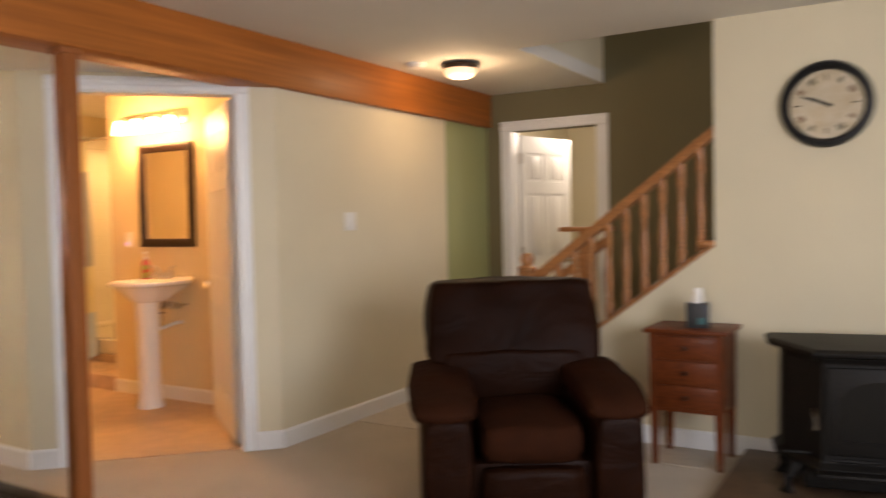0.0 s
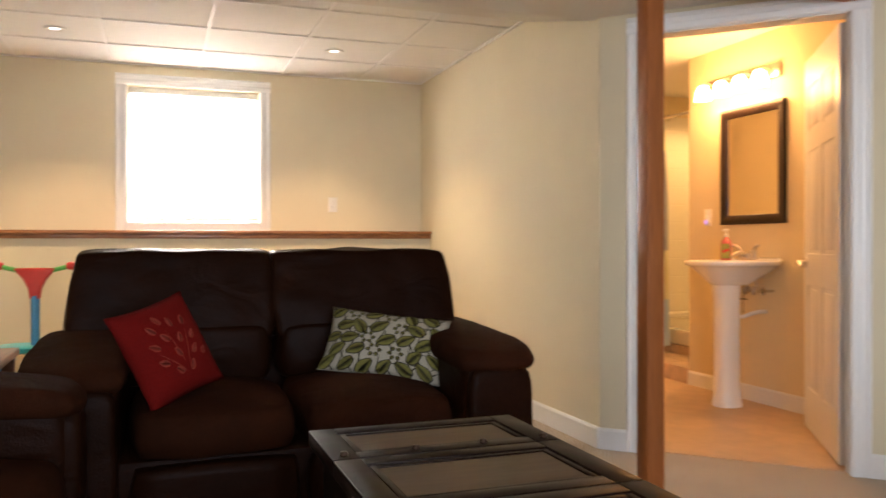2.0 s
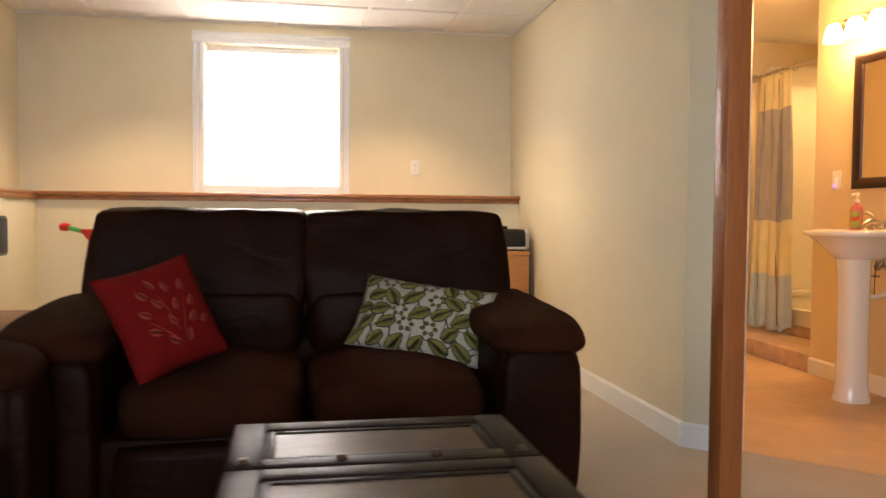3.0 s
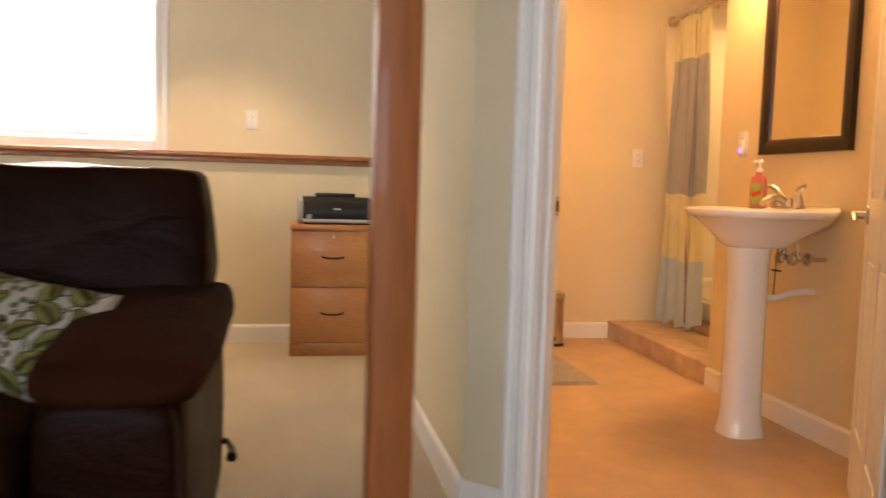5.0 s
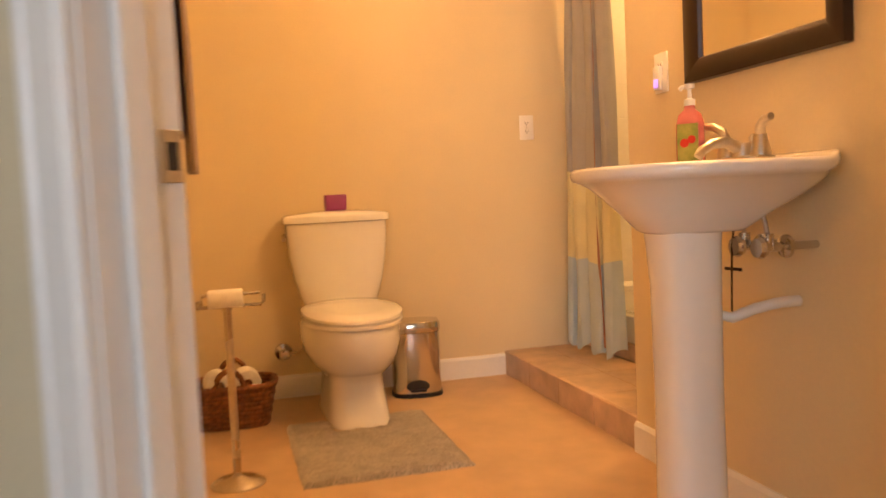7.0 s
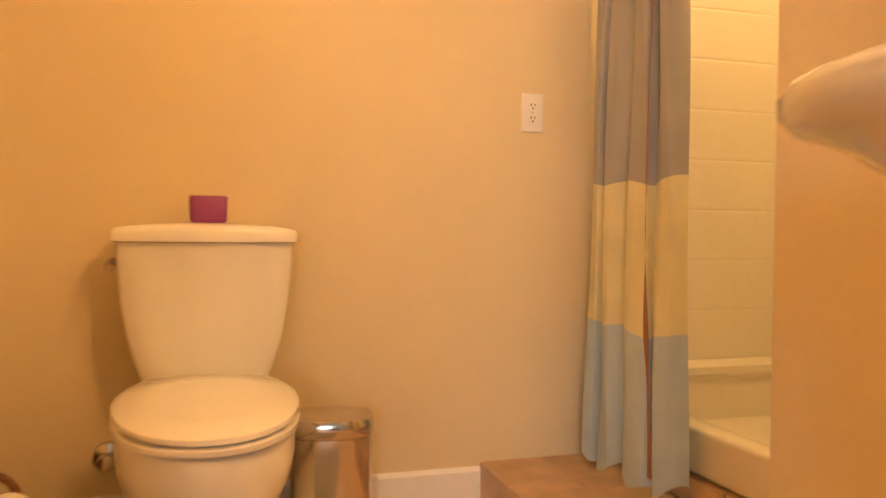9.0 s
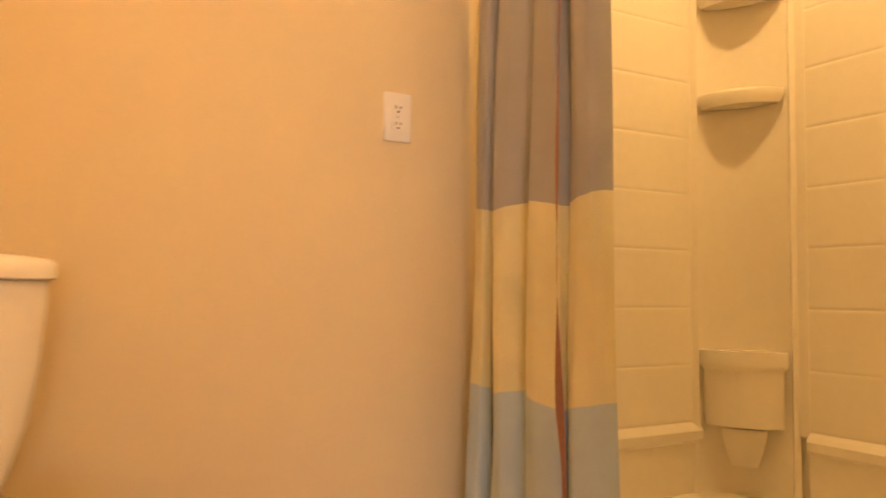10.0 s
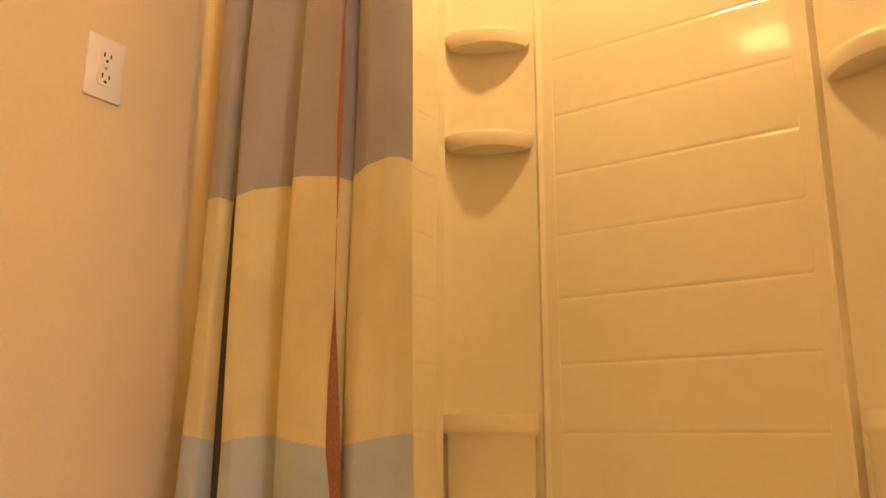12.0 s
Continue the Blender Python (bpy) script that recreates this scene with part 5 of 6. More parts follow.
def recliner_seat(name, m, width, seats, label, category, arm_z=0.60, back_z=1.0, depth=0.95, arm_w=0.25, back_lean=0.10):
    """Stuffed leather seating: local x across, front at y = 0, back towards +y."""
    t = thing(name, m, label, category)
    hw = width / 2
    part("base", box(bm_new(), -hw + 0.05, hw - 0.05, 0.06, depth - 0.05, 0.03, 0.30, 0.02), leather, t)
    for s in (-1, 1):
        bm = arm_pillow(-hw - 0.045, -hw + arm_w + 0.012, -0.03, depth - 0.14, arm_z - 0.032, arm_z + 0.018, 0.10, s)
        bp = puff(-hw, -hw + arm_w - 0.012, 0.0, depth - 0.08, 0.03, arm_z - 0.07, 0.12, 7, 0.005, s + 4.0)
        bw = puff(-hw + 0.012, -hw + arm_w - 0.022, -0.022, 0.05, 0.05, arm_z - 0.10, 0.24, 5, 0.006, s + 7.0)
        if s > 0:
            for q in (bm, bp, bw):
                bmesh.ops.transform(q, verts=q.verts, matrix=Matrix.Diagonal((-1, 1, 1, 1)))
                bmesh.ops.reverse_faces(q, faces=q.faces)
        soft(part("arm_pillow", bm, suede, t, "brown microfibre pillow-top arm", smooth=180), 1)
        soft(part("arm_panel", bp, leather, t, "dark leather arm side", smooth=180), 1)
        soft(part("arm_front", bw, leather, t, "dark leather arm front", smooth=180), 1)
    iw = (width - 2 * arm_w) / seats
    for i in range(seats):
        a = -hw + arm_w + i * iw
        bm = puff(a + 0.001, a + iw - 0.001, -0.005, depth - 0.29, 0.285, 0.462, 0.34, 9, 0.010, i * 3.1, 0.03)
        soft(part("seat_cushion", bm, suede, t, "brown microfibre seat cushion", smooth=180), 1)
        part("footrest_panel", puff(a + 0.012, a + iw - 0.012, 0.0, 0.10, 0.06, 0.285, 0.25, 5, 0.004, i), leather, t, "dark leather footrest panel", smooth=180)
        ex = arm_w - 0.045
        lo = a - (ex if i == 0 else 0.0)
        hi = a + iw + (ex if i == seats - 1 else 0.0)
        bm = puff(lo + 0.05 * (i == 0), hi - 0.05 * (i == seats - 1), depth - 0.37, depth - 0.16, 0.42, 0.68, 0.3, 8, 0.008, i + 5.0)
        soft(part("lumbar_cushion", bm, leather, t, "dark leather lower back cushion", smooth=180), 1)
        bm = puff(lo - (0.008 if i == 0 else 0.022), hi + (0.022 if i == seats - 1 else 0.022), depth - 0.36, depth - 0.05, 0.60, back_z, 0.16, 12, 0.013, i * 2 + 9.0)
        for v in bm.verts:
            v.co.y += back_lean * (v.co.z - 0.62) / 0.38
            v.co.x *= 1.0 + (0.11 if seats > 1 else 0.12) * (0.72 - v.co.z)
        soft(part("back_cushion", bm, leather, t, "dark leather upper back cushion", smooth=180), 1)
    bm = puff(-hw + 0.10, hw - 0.10, depth - 0.20, depth, 0.06, back_z - 0.06, 0.2, 6, 0.005)
    part("back_panel", bm, leather, t, smooth=180)
    for s in (-1, 1):
        for y in (0.10, depth - 0.12):
            part("foot", lathe(bm_new(), [(0.026, 0), (0.03, 0.03), (0.03, 0.045)], (s * (hw - 0.10), y, 0), 14), black_plastic, t)
    return t


SOFA = pose(-3.37, 1.872, 0, 0, 0, 90)
sofa = recliner_seat("loveseat", SOFA, 1.78, 2, "dark brown leather reclining loveseat under the window", "sofa", 0.66, 1.007, 1.10, 0.30)
bm = bm_new()
tube(bm, [(0.80, 0.92, 0.19), (0.90, 0.92, 0.17), (0.918, 0.88, 0.155), (0.92, 0.83, 0.15)], [0.009, 0.010, 0.013, 0.016], 10)
part("recline_lever", bm, black_plastic, sofa, "black recline lever")
recliner_seat("recliner_chair", pose(-1.28, 3.885, 0, 0, 0, 33), 0.93, 1, "dark brown leather recliner armchair facing the room", "armchair", 0.60, 1.005, 0.95, 0.235, 0.12)
recliner_seat("sofa", pose(-2.25, 1.16, 0, 0, 0, 180), 2.05, 3, "dark brown leather sofa along the side wall", "sofa", 0.66, 0.97)


def pillow(name, m, w, h, th, fabric, label):
    """A scatter cushion in local x, z; front towards -y."""
    t = thing(name, m, label, "cushion")
    bm = bm_new()
    n = 22
    grid = {}

    def at(u, v, s):
        pu, pv = 1 - 0.07 * (1 - v * v) , 1 - 0.07 * (1 - u * u)
        d = th * (max(0, 1 - u * u) ** 0.55) * (max(0, 1 - v * v) ** 0.55)
        return Vector((w / 2 * u * pu, s * d + 0.004 * noise.noise((u * 3, v * 3, s)), h / 2 * v * pv))

    for s in (-1, 1):
        for i in range(n + 1):
            for j in range(n + 1):
                if s > 0 and (i in (0, n) or j in (0, n)):
                    grid[s, i, j] = grid[-1, i, j]
                else:
                    grid[s, i, j] = bm.verts.new(at(2 * i / n - 1, 2 * j / n - 1, s))
        for i in range(n):
            for j in range(n):
                f = [grid[s, i, j], grid[s, i + 1, j], grid[s, i + 1, j + 1], grid[s, i, j + 1]]
                bm.faces.new(f if s < 0 else f[::-1])
    part("cover", bm, fabric, t, smooth=180)
    return t, at


def leaf_shape(bm, at, cu, cv, ang, ln, wd, lift, w, h):
    """A pointed leaf laid on the cushion's front."""
    pts = []
    k = 9
    for side in (1, -1):
        for i in range(k + 1):
            t = i / k if side > 0 else 1 - i / k
            x, y = (t - 0.5) * ln, side * wd * math.sin(math.pi * t) ** 0.9 * (1.15 - 0.5 * t)
            pts.append((x, y))
    mid = [((i / k - 0.5) * ln, 0) for i in range(k + 1)]
    ca, sa = math.cos(ang), math.sin(ang)

    def put(p):
        u = cu + (p[0] * ca - p[1] * sa) / (w / 2)
        v = cv + (p[0] * sa + p[1] * ca) / (h / 2)
        u, v = max(-0.985, min(0.985, u)), max(-0.985, min(0.985, v))
        q = at(u, v, -1)
        q.y -= lift
        return bm.verts.new(q)

    m = [put(p) for p in mid]
    a = [put(p) for p in pts[: k + 1]]
    b = [put(p) for p in pts[k + 1:]][::-1]
    for i in range(k):
        for s in (a, b):
            f = (m[i], m[i + 1], s[i + 1], s[i])
            if len({tuple(round(c, 6) for c in x.co) for x in f}) == 4:
                bm.faces.new(f)


rp, at_r = pillow("throw_pillow", SOFA @ pose(-0.455, 0.24, 0.645, -24, -13, 42), 0.35, 0.37, 0.075, red_fabric, "red throw pillow with pale leaf sprig print on the loveseat")
random.seed(3)
bm = bm_new()
for cu, cv, an in ((-0.45, 0.45, 2.2), (-0.2, 0.62, 1.9), (0.05, 0.5, 1.7), (-0.55, 0.1, 2.5), (-0.25, 0.22, 2.2), (0.1, 0.12, 1.2), (0.4, 0.45, 1.1), (0.45, 0.1, 0.9), (-0.5, -0.25, 2.6), (-0.1, -0.15, 2.0), (0.35, -0.2, 0.8), (0.6, -0.3, 0.6), (-0.2, -0.5, 2.4), (0.15, -0.5, 1.1)):
    leaf_shape(bm, at_r, cu, cv, an, 0.062, 0.016, 0.0016, 0.42, 0.42)
for cu, cv, an in ((-0.1, 0.0, 1.75), (0.2, -0.1, 1.2), (-0.3, -0.3, 2.3)):
    leaf_shape(bm, at_r, cu, cv, an, 0.20, 0.0025, 0.0013, 0.42, 0.42)
part("leaf_print", bm, red_leaf, rp, "pale leaf sprig print", smooth=180)
gp, at_g = pillow("throw_pillow", SOFA @ pose(0.42, 0.48, 0.595, -31, 6, -30), 0.53, 0.30, 0.07, cream_fabric, "cream and olive leaf pattern throw pillow on the loveseat")
random.seed(8)
bo, bg, bd = bm_new(), bm_new(), bm_new()
spots = [(-0.86 + 0.32 * i + 0.14 * (j % 2) + random.uniform(-0.04, 0.04), -0.80 + 0.40 * j + random.uniform(-0.04, 0.04)) for i in range(6) for j in range(5)]
for n_, (cu, cv) in enumerate(spots):
    an, ln = random.choice((0.5, 0.9, 2.4, 3.6)) + random.uniform(-0.3, 0.3), random.uniform(0.085, 0.108)
    if random.random() < 0.12:
        for k in range(6):
            ku, kv = cu + 0.10 * math.cos(k * 1.05), cv + 0.15 * math.sin(k * 1.05)
            leaf_shape(bo, at_g, ku, kv, k * 1.05, 0.026, 0.011, 0.0014, 0.52, 0.33)
            leaf_shape(bg, at_g, ku, kv, k * 1.05, 0.016, 0.006, 0.0028, 0.52, 0.33)
        continue
    leaf_shape(bo, at_g, cu, cv, an, ln + 0.014, ln * 0.27 + 0.0055, 0.0012 + 0.00004 * n_, 0.52, 0.33)
    leaf_shape(bg, at_g, cu, cv, an, ln, ln * 0.27, 0.0026 + 0.00004 * n_, 0.52, 0.33)
    leaf_shape(bd, at_g, cu, cv, an, ln * 0.9, 0.0018, 0.0046 + 0.00004 * n_, 0.52, 0.33)
    leaf_shape(bd, at_g, cu - 0.10, cv + 0.12, an + 0.7, 0.10, 0.0026, 0.0009, 0.52, 0.33)
    leaf_shape(bd, at_g, cu + 0.08, cv - 0.1, an + 1.4, 0.13, 0.0036, 0.0008, 0.52, 0.33)
part("outline_print", bo, leaf_dark, gp, "dark leaf outline print", smooth=180)
part("leaf_print", bg, leaf_green, gp, "olive leaf print", smooth=180)
tagged(part("vein_print", bd, leaf_dark, gp, "dark leaf vein print", smooth=180), kind="stuff")

# trunk-style coffee table with four framed lids
TX0, TX1, TY0, TY1, TZ = -2.505, -1.265, 1.725, 2.255, 0.575
ct = thing("coffee_table", pose(TX0, TY0, 0), "espresso trunk coffee table with four framed panels", "coffee table")
TLx, TW = TX1 - TX0, TY1 - TY0
part("body", box(bm_new(), 0.03, TLx - 0.03, 0.03, TW - 0.03, 0.04, TZ - 0.035, 0.006), espresso, ct)
LIDS = (0.0, 0.285, 0.62, 0.955, TLx)
pw = LIDS[1]
for i in range(4):
    a, b = LIDS[i] + 0.0025, LIDS[i + 1] - 0.0025
    bm = bm_new()
    box(bm, a, b, 0.0, TW, TZ - 0.035, TZ - 0.008, 0.003)
    fr = 0.06
    for x0, x1, y0, y1 in ((a, b, 0.0, fr), (a, b, TW - fr, TW), (a, a + fr * 0.8, fr, TW - fr), (b - fr * 0.8, b, fr, TW - fr)):
        box(bm, x0, x1, y0, y1, TZ - 0.012, TZ, 0.003)
    lid = part("lid_frame", bm, espresso, ct)
    bm = bm_new()
    fi = fr + 0.004
    for x0, x1, y0, y1 in ((a + fr * 0.8 + 0.003, b - fr * 0.8 - 0.003, fi, fi + 0.014), (a + fr * 0.8 + 0.003, b - fr * 0.8 - 0.003, TW - fi - 0.014, TW - fi),
                           (a + fr * 0.8 + 0.003, a + fr * 0.8 + 0.017, fi + 0.014, TW - fi - 0.014), (b - fr * 0.8 - 0.017, b - fr * 0.8 - 0.003, fi + 0.014, TW - fi - 0.014)):
        box(bm, x0, x1, y0, y1, TZ - 0.0085, TZ - 0.003, 0.002)
    part("moulding", bm, espresso, lid)
    part("panel", box(bm_new(), a + fr * 0.8 + 0.018, b - fr * 0.8 - 0.018, fi + 0.015, TW - fi - 0.015, TZ - 0.009, TZ - 0.0055, 0.001, 1), espresso_panel, lid, "lighter brown inset panel")
for y in (0.03, 0.19, 0.35, 0.50):
    bm = bm_new()
    lathe(bm, [(0.009, 0), (0.010, 0.003), (0.007, 0.009), (0.0, 0.011)], (pw - 0.028, y, TZ), 14)
    part("stud", bm, bronze, ct, "dark metal stud")
for s, y in ((-1, 0.028), (1, TW - 0.028)):
    for xm in (0.31, 0.93):
        bm = bm_new()
        tube(bm, [(xm - 0.06, y, 0.36), (xm - 0.055, y + s * 0.02, 0.345), (xm - 0.03, y + s * 0.03, 0.325), (xm + 0.03, y + s * 0.03, 0.325), (xm + 0.055, y + s * 0.02, 0.345), (xm + 0.06, y, 0.36)], 0.006, 8)
        part("pull_handle", bm, nickel, ct, "dark metal pull handle")
for x in (0.05, TLx - 0.05):
    for y in (0.05, TW - 0.05):
        part("leg", box(bm_new(), x - 0.03, x + 0.03, y - 0.03, y + 0.03, 0, 0.05, 0.004), espresso, ct)

# filing cabinet with a printer
fc = thing("filing_cabinet", pose(-6.245, 2.960, 0), "honey oak two-drawer filing cabinet in the corner", "cabinet")
part("body", box(bm_new(), -0.395, -0.02, 0.006, 0.466, 0.03, 0.705, 0.003), oak_veneer, fc)
part("top", box(bm_new(), -0.405, 0.006, 0.0, 0.472, 0.705, 0.735, 0.006), oak_veneer, fc)
part("plinth", box(bm_new(), -0.39, -0.005, 0.003, 0.469, 0.0, 0.075, 0.003), oak_veneer, fc)
for z0, z1 in ((0.078, 0.385), (0.391, 0.700)):
    dr = part("drawer_front", box(bm_new(), -0.02, 0.0, 0.008, 0.464, z0, z1, 0.003), oak_veneer, fc)
    bm = bm_new()
    zc = (z0 + z1) / 2 + 0.015
    tube(bm, [(0.0, 0.175, zc), (0.018, 0.18, zc - 0.004), (0.024, 0.21, zc - 0.009), (0.024, 0.26, zc - 0.009), (0.018, 0.29, zc - 0.004), (0.0, 0.295, zc)], 0.0055, 8)
    part("handle", bm, bronze, dr, "dark bronze arched handle")
part("lock", lathe(bm_new(), [(0.009, 0), (0.009, 0.003), (0, 0.003)], (0.0, 0.235, 0.672), 14, pose(0, 0, 0, 0, 90)), nickel, fc)
pr = thing("printer", pose(-6.285, 3.215, 0.735), "black inkjet printer with silver sides on a cabinet", "printer")
bm = bm_new()
loft(bm, [[(x, y, z) for x, z in ((0.0, 0.02), (0.012, 0.06), (0.0, 0.125), (-0.03, 0.15), (-0.30, 0.15), (-0.31, 0.02))] for y in (-0.19, 0.19)])
part("body", bm, black_plastic, pr)
for y0, y1 in ((-0.215, -0.19), (0.19, 0.215)):
    bm = bm_new()
    loft(bm, [[(x, y, z) for x, z in ((0.004, 0.03), (0.016, 0.065), (0.002, 0.13), (-0.03, 0.152), (-0.30, 0.152), (-0.312, 0.02), (-0.02, 0.012))] for y in (y0, y1)])
    part("side_cheek", bm, gray_plastic, pr, "silver side cheek")
part("tray_lip", box(bm_new(), -0.03, 0.018, -0.19, 0.19, 0.012, 0.03, 0.004), gray_plastic, pr)
part("base", box(bm_new(), -0.30, -0.005, -0.185, 0.185, 0.0, 0.02, 0.003), black_plastic, pr)
part("rear_paper_tray", box(bm_new(), -0.28, -0.20, -0.115, 0.115, 0.15, 0.172, 0.004), black_plastic, pr)
part("badge", box(bm_new(), 0.0095, 0.0105, -0.02, 0.02, 0.083, 0.092), gray_plastic, pr, "pale badge bar")
part("power_button", lathe(bm_new(), [(0.014, 0), (0.014, 0.003), (0, 0.003)], (0.008, -0.155, 0.045), 16, pose(0, 0, 0, 0, 90)), gray_plastic, pr)

# end table and walker toy behind the sofas
et = thing("end_table", pose(-4.30, 0.52, 0), "brown wooden end table between the sofas", "table")
part("tabletop", box(bm_new(), -0.33, 0.33, -0.28, 0.28, 0.525, 0.56, 0.008), mat("walnut tabletop", (0.21, 0.09, 0.036), 0.5, spec=0.25, grain=0.12, scale=8, stretch=(1, 8, 8)), et)
for x in (-0.29, 0.29):
    for y in (-0.24, 0.24):
        part("leg", box(bm_new(), x - 0.025, x + 0.025, y - 0.025, y + 0.025, 0, 0.526, 0.004), MATS["walnut tabletop"], et)
part("shelf", box(bm_new(), -0.27, 0.27, -0.22, 0.22, 0.17, 0.195, 0.004), MATS["walnut tabletop"], et)
ty = thing("push_toy", pose(-5.90, 0.70, 0, 0, 0, 80), "red and blue plastic push toy with a handlebar", "toy")
bm = bm_new()
loft(bm, [[(x, y, z) for x, y in ((-w, -0.02), (w, -0.02), (w, 0.02), (-w, 0.02))] for z, w in ((0.70, 0.028), (0.76, 0.035), (0.82, 0.065), (0.865, 0.105), (0.885, 0.115))])
soft(part("handle_panel", bm, toy_red, ty, "red triangular handle panel"), 0, 0.008)
part("handlebar", tube(bm_new(), [(-0.20, 0.0, 0.895), (-0.1, 0, 0.872), (0.1, 0, 0.872), (0.20, 0, 0.895)], 0.014, 12), toy_green, ty, "green handlebar")
for s in (-1, 1):
    part("grip", lathe(bm_new(), [(0.0, -0.03), (0.02, -0.026), (0.026, 0.0), (0.02, 0.026), (0, 0.03)], (s * 0.205, 0, 0.897), 16, pose(0, 0, 0, 0, 90)), toy_red, ty, "red round grip")
part("stem", tube(bm_new(), [(0, 0, 0.40), (0, 0, 0.72)], 0.025, 14), toy_blue, ty, "blue stem")
bm = bm_new()
loft(bm, [superloop(0, 0.0, a, b, z, 28, 3.5) for z, a, b in ((0.385, 0.20, 0.13), (0.395, 0.215, 0.145), (0.418, 0.215, 0.145), (0.425, 0.20, 0.13))])
part("tray", bm, toy_teal, ty, "teal tray", smooth=40)
for s in (-1, 1):
    for y in (-0.11, 0.11):
        part("leg", tube(bm_new(), [(s * 0.15, y * 0.8, 0.388), (s * 0.20, y, 0.03)], 0.018, 10), toy_blue, ty)
        part("wheel", lathe(bm_new(), [(0, -0.015), (0.045, -0.015), (0.05, 0), (0.045, 0.015), (0, 0.015)], (s * 0.205, y, 0.05), 20, pose(0, 0, 0, 0, 90)), toy_red, ty)
part("play_disc", lathe(bm_new(), [(0.0, 0), (0.05, 0), (0.05, 0.02), (0.03, 0.03), (0, 0.03)], (0.12, -0.02, 0.424), 18), toy_green, ty)

sk = thing("wall_speaker", pose(-5.64, 0.12, 0.74), "small black wall speaker on the side wall", "speaker")
part("cabinet", box(bm_new(), -0.13, 0.13, 0, 0.12, 0, 0.22, 0.008), black_plastic, sk)
part("grille", box(bm_new(), -0.115, 0.115, 0.1205, 0.127, 0.015, 0.205, 0.003), dark_hole, sk, "black cloth grille")

# ---- stair side ----
st = thing("staircase", pose(0, 0, 0), "carpeted stairs climbing beside the wall", "stairs", kind="structure")
for i in range(10):
    x = -2.02 + 0.245 * i
    part("step", box(bm_new(), x, x + 0.27, YC + 0.125, YE - 0.36, 0.185 * i if i else 0.005, 0.185 * (i + 1), 0.01), carpet, st)
skirt = bm_new()
v = [(-2.0, 0.0), (-2.0, 0.30), (0.4, 2.05), (0.4, 1.80), (-1.7, 0.0)]
loft(skirt, [[(x, YE - 0.02, z) for x, z in v], [(x, YE - 0.002, z) for x, z in v]])
part("wall_skirt", skirt, white_paint, st, "white painted stair skirt board")
bl_ = thing("balustrade", pose(0, 0, 0), "stained oak stair rail with turned balusters", "railing", kind="structure")
RX0, RZ0, RX1, RZ1 = -2.06, 0.90, -0.905, 1.785
slope = (RZ1 - RZ0) / (RX1 - RX0)


def raked(bm, x0, x1, z_at, y0, y1, h):
    q = [(y0, 0), (y1, 0), (y1, h * 0.6), (y1 - (y1 - y0) * 0.2, h), (y0 + (y1 - y0) * 0.2, h), (y0, h * 0.6)]
    return loft(bm, [[(x, y, z_at(x) + z) for y, z in q] for x in (x0, x1)])


part("handrail", raked(bm_new(), RX0, RX1, lambda x: RZ0 + slope * (x - RX0) - 0.055, YC + 0.025, YC + 0.095, 0.07), rail_wood, bl_)
low = lambda x: 1.13 + 0.733 * (x + 0.90)
part("shoe_rail", raked(bm_new(), -1.93, RX1, low, YC - 0.012, YC + 0.132, 0.035), rail_wood, bl_)
bm = bm_new()
box(bm, -0.985, -0.90, YC - 0.014, YC + 0.13, 1.125, 1.16, 0.004)
part("end_block", bm, rail_wood, bl_)
PROFILE = [(0.019, 0), (0.019, 0.10), (0.013, 0.115), (0.018, 0.13), (0.013, 0.145), (0.017, 0.20), (0.019, 0.30), (0.014, 0.40), (0.012, 0.46), (0.017, 0.475), (0.012, 0.49), (0.019, 0.51), (0.019, 0.66)]
bal = finish(lathe(bm_new(), PROFILE, (0, 0, 0), 12), "baluster", rail_wood, 40)
for i in range(9):
    x = -0.985 - 0.107 * i
    z0, z1 = low(x) + 0.03, RZ0 + slope * (x - RX0) - 0.05
    o = part_at("baluster", bal, bl_, pose(x, YC + 0.06, z0) @ Matrix.Diagonal((1.25, 1.25, (z1 - z0) / 0.66, 1)))
nw = thing("newel_post", pose(-2.05, YC + 0.06, 0), "stained oak newel post at the stair foot", "newel post", kind="structure")
part("shaft", box(bm_new(), -0.045, 0.045, -0.045, 0.045, 0, 0.98, 0.006), rail_wood, nw)
part("cap", lathe(bm_new(), [(0.058, 0.98), (0.06, 1.0), (0.035, 1.015), (0.045, 1.05), (0.03, 1.085), (0, 1.09)], (0, 0, 0), 18), rail_wood, nw)
nw2 = thing("newel_post", pose(-2.07, 6.62, 0), "stained oak newel post with a flat cap across the stairs", "newel post", kind="structure")
part("shaft", box(bm_new(), -0.05, 0.05, -0.05, 0.05, 0, 1.20, 0.006), rail_wood, nw2)
part("cap", box(bm_new(), -0.20, 0.20, -0.07, 0.07, 1.20, 1.235, 0.008), rail_wood, nw2)
part("far_rail", raked(bm_new(), -2.35, -1.93, lambda x: 1.0 + 0.75 * (x + 2.05), -0.035 + 6.62, 6.655, 0.07), rail_wood, bl_)

# ---- clock wall ----
ck = thing("wall_clock", pose(-0.345, YC, 1.85) @ Matrix.Diagonal((0.93, 1, 0.93, 1)), "large round wall clock with black frame and aged face", "clock")
CLK = pose(0, 0, 0, 90)
part("frame", lathe(bm_new(), [(0.185, 0.0), (0.232, 0.0), (0.236, 0.02), (0.225, 0.042), (0.205, 0.046), (0.192, 0.034), (0.186, 0.012)], (0, 0, 0), 56, CLK, False), black_plastic, ck, "black moulded rim")
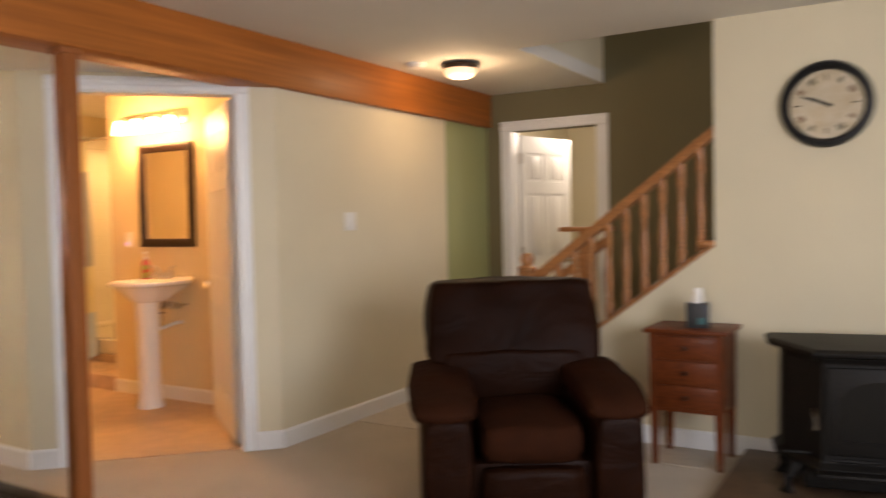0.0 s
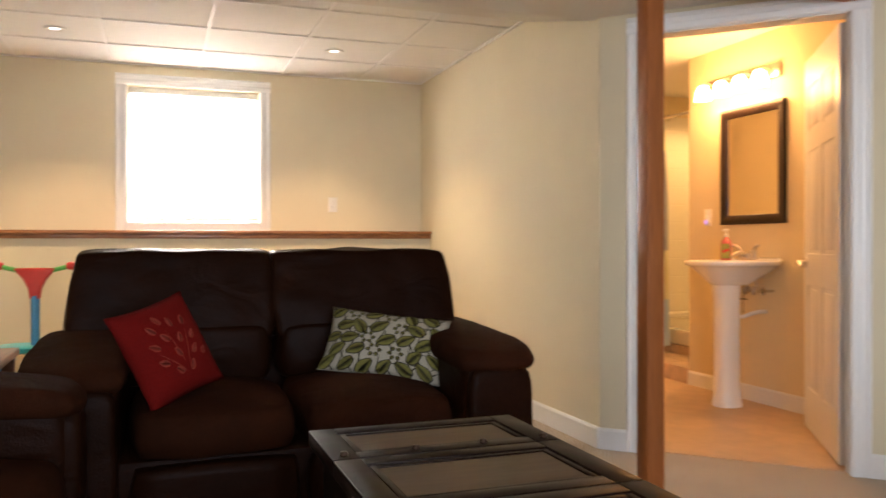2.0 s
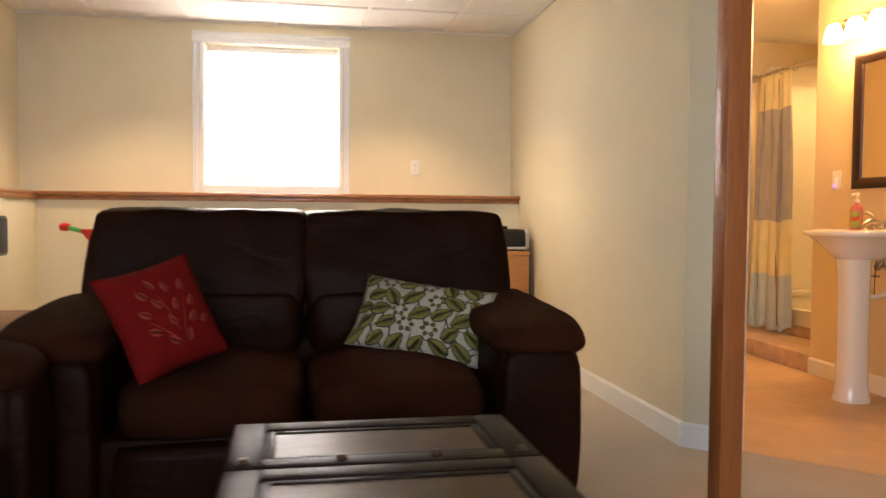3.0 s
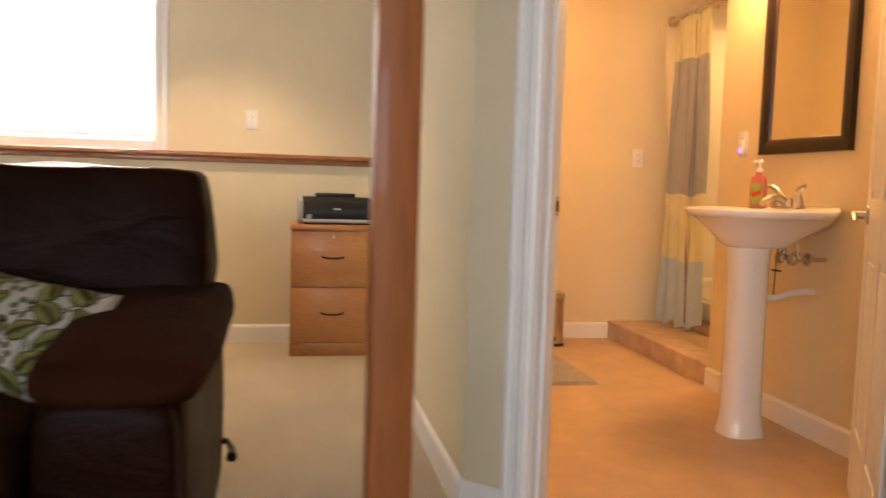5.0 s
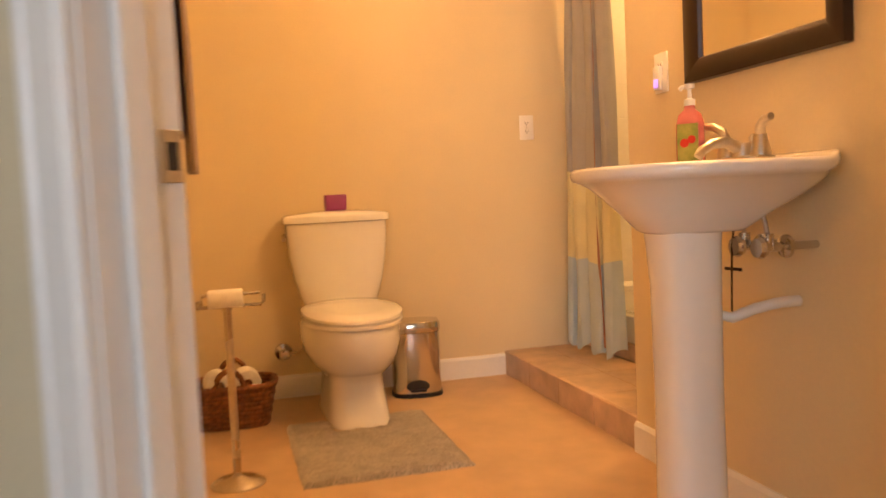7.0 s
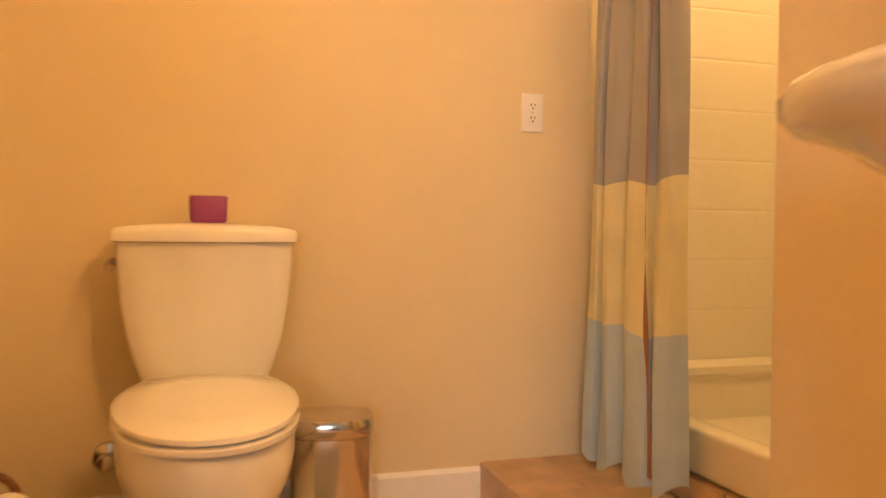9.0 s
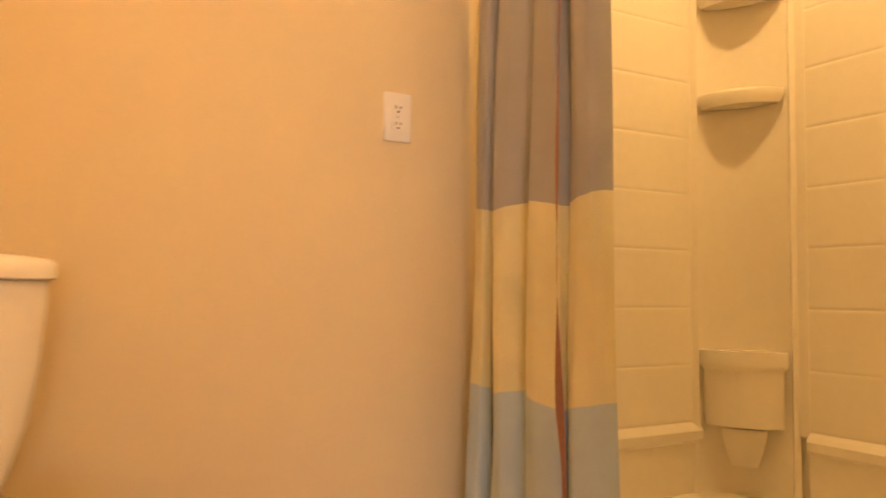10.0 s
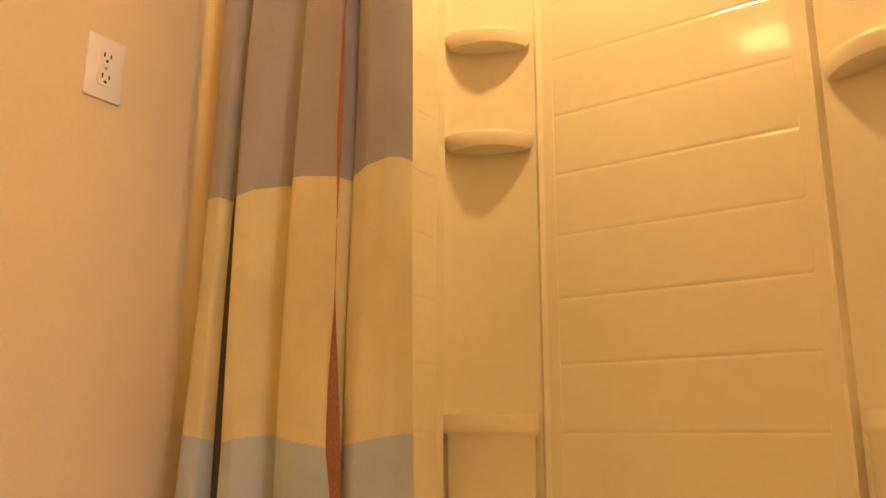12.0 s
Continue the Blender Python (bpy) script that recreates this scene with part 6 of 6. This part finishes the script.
part("face", lathe(bm_new(), [(0.0, 0.012), (0.19, 0.012), (0.19, 0.0), (0, 0)], (0, 0, 0), 48, CLK), mat("aged clock face", (0.60, 0.52, 0.38), 0.6, grain=0.1, scale=14, stain=0.1, stain_scale=8, second=(0.48, 0.38, 0.24)), ck, "aged cream dial")
for h in range(12):
    a = radians(30 * h)
    bm = bm_new()
    for k in range(1 + h % 3):
        off = (k - (h % 3) / 2) * 0.013
        box(bm, off - 0.0035, off + 0.0035, -0.0135, -0.012, 0.128, 0.162)
    bmesh.ops.transform(bm, verts=bm.verts, matrix=Matrix.Rotation(a, 4, "Y"))
    part("hour_mark", bm, leaf_dark if h % 2 else cherry_wood, ck)
for nm, ln, wd, ang, y in (("minute_hand", 0.145, 0.006, -68, -0.018), ("hour_hand", 0.10, 0.009, -64, -0.0155)):
    bm = bm_new()
    vs = [(-wd, y, -0.03), (wd, y, -0.03), (wd * 0.6, y, ln * 0.8), (0, y, ln), (-wd * 0.6, y, ln * 0.8)]
    loft(bm, [vs, [(x, yy - 0.0015, z) for x, yy, z in vs]])
    bmesh.ops.transform(bm, verts=bm.verts, matrix=Matrix.Rotation(radians(ang), 4, "Y"))
    part(nm, bm, black_plastic, ck)

sdt = thing("side_table", pose(-0.972, 5.075, 0), "cherry wood three-drawer side table against the wall", "side table")
part("tabletop", box(bm_new(), -0.215, 0.215, -0.02, 0.345, 0.694, 0.716, 0.005), cherry_wood, sdt)
part("body", box(bm_new(), -0.18, 0.18, 0.012, 0.325, 0.285, 0.694, 0.003), cherry_wood, sdt)
for i in range(3):
    z = 0.305 + 0.128 * i
    d = part("drawer_front", box(bm_new(), -0.15, 0.15, 0.0, 0.014, z, z + 0.118, 0.004), cherry_wood, sdt)
    part("knob", lathe(bm_new(), [(0.006, 0), (0.006, 0.01), (0.013, 0.014), (0.011, 0.022), (0, 0.024)], (0, 0.0, z + 0.06), 14, pose(0, 0, 0, 90)), bronze, d)
for x in (-0.165, 0.165):
    for y in (0.022, 0.315):
        bm = bm_new()
        loft(bm, [[(x - w, y - w, z), (x + w, y - w, z), (x + w, y + w, z), (x - w, y + w, z)] for z, w in ((0, 0.013), (0.28, 0.021), (0.692, 0.021))])
        part("leg", bm, cherry_wood, sdt)
tsb = thing("tissue_box", pose(-0.94, 5.22, 0.716, 0, 0, 12), "black cube tissue box with teal print", "tissue box")
part("carton", box(bm_new(), -0.058, 0.058, -0.058, 0.058, 0, 0.125, 0.004), mat("black tissue carton", (0.015, 0.015, 0.016), 0.5), tsb)
part("printed_patch", box(bm_new(), 0.0, 0.04, -0.0595, -0.0578, 0.02, 0.055), mat("dull teal print", (0.02, 0.10, 0.10), 0.5), tsb, "teal printed patch")
bm = bm_new()
loft(bm, [[((0.028 - 0.1 * (z - 0.125)) * math.cos(t) * (1 + 0.3 * math.sin(3 * t + z * 40)), 0.018 * math.sin(t) * (1 + 0.3 * math.cos(2 * t)), z) for t in [2 * math.pi * k / 16 for k in range(16)]] for z in (0.12, 0.145, 0.17, 0.19, 0.205)])
part("tissue", bm, paper, tsb, smooth=60)

# stove on its hearth pad
hp = thing("hearth_pad", pose(0.13, 4.86, 0), "brown slate hearth pad under the stove", "hearth")
part("pad", box(bm_new(), -0.87, 0.90, -0.52, 0.57, 0.0, 0.045, 0.008), mat("brown slate", (0.14, 0.085, 0.048), 0.45, grain=0.2, scale=8, stain=0.2, stain_scale=4, bump=0.2), hp)
sv = thing("stove", pose(-0.12, 5.0, 0.045, 0, 0, 12), "black cast iron stove with glass door on a hearth", "stove")


def bay(w, d0, d1, z):
    return [(-w, d1, z), (-w, d0 * 0.35, z), (-w * 0.62, -d0, z), (w * 0.62, -d0, z), (w, d0 * 0.35, z), (w, d1, z)]


bm = bm_new()
loft(bm, [bay(0.40, 0.22, 0.26, 0.115), bay(0.41, 0.235, 0.26, 0.14), bay(0.375, 0.20, 0.25, 0.165), bay(0.37, 0.195, 0.25, 0.60), bay(0.39, 0.215, 0.255, 0.625)])
soft(part("firebox", bm, cast_iron, sv, smooth=None), 0, 0.006)
bm = bm_new()
loft(bm, [bay(0.40, 0.225, 0.26, 0.626), bay(0.435, 0.265, 0.275, 0.638), bay(0.44, 0.27, 0.28, 0.655), bay(0.42, 0.25, 0.27, 0.668), bay(0.25, 0.12, 0.2, 0.672)])
soft(part("top_plate", bm, cast_iron, sv, smooth=None), 0, 0.004)
door = part("door", box(bm_new(), -0.215, 0.215, -0.214, -0.196, 0.20, 0.585, 0.01), cast_iron, sv)
bm = bm_new()
ar = [(-0.165, 0.27)] + [(0.165, 0.27)] + [(0.165 * math.cos(radians(a)), 0.43 + 0.10 * math.sin(radians(a))) for a in range(0, 181, 15)]
loft(bm, [[(x, -0.215, z) for x, z in ar], [(x, -0.2185, z) for x, z in ar]])
part("glass", bm, mat("black stove glass", (0.005, 0.005, 0.005), 0.25, spec=0.2), door, "dark glass")
for x in (-0.26, 0.26):
    bm = bm_new()
    tube(bm, [(x, -0.17, 0.30), (x, -0.235, 0.32), (x, -0.24, 0.37), (x, -0.175, 0.39)], 0.008, 10)
    part("handle", bm, nickel, door, "bright metal handle")
for x in (-0.30, -0.10, 0.10, 0.30):
    bm = bm_new()
    z0 = 0.165
    part("trim_bar", tube(bm_new(), [(x - 0.09, -0.215 if abs(x) < 0.2 else -0.12, 0.18 + 0.01 * abs(x)), (x + 0.09, -0.215 if abs(x) < 0.2 else -0.12, 0.18 + 0.01 * abs(x))], 0.008, 8), cast_iron, sv)
part("ash_lip", box(bm_new(), -0.26, 0.26, -0.29, -0.20, 0.118, 0.14, 0.01), cast_iron, sv)
for x in (-0.33, 0.33):
    for y in (-0.10, 0.20):
        bm = bm_new()
        tube(bm, [(x, y, 0.13), (x * 1.08, y - 0.02, 0.07), (x * 1.12, y - 0.03, 0.0)], [0.04, 0.026, 0.032], 12)
        part("leg", bm, cast_iron, sv)
part("base_skirt", box(bm_new(), -0.30, 0.30, -0.14, 0.22, 0.03, 0.116, 0.01), cast_iron, sv)
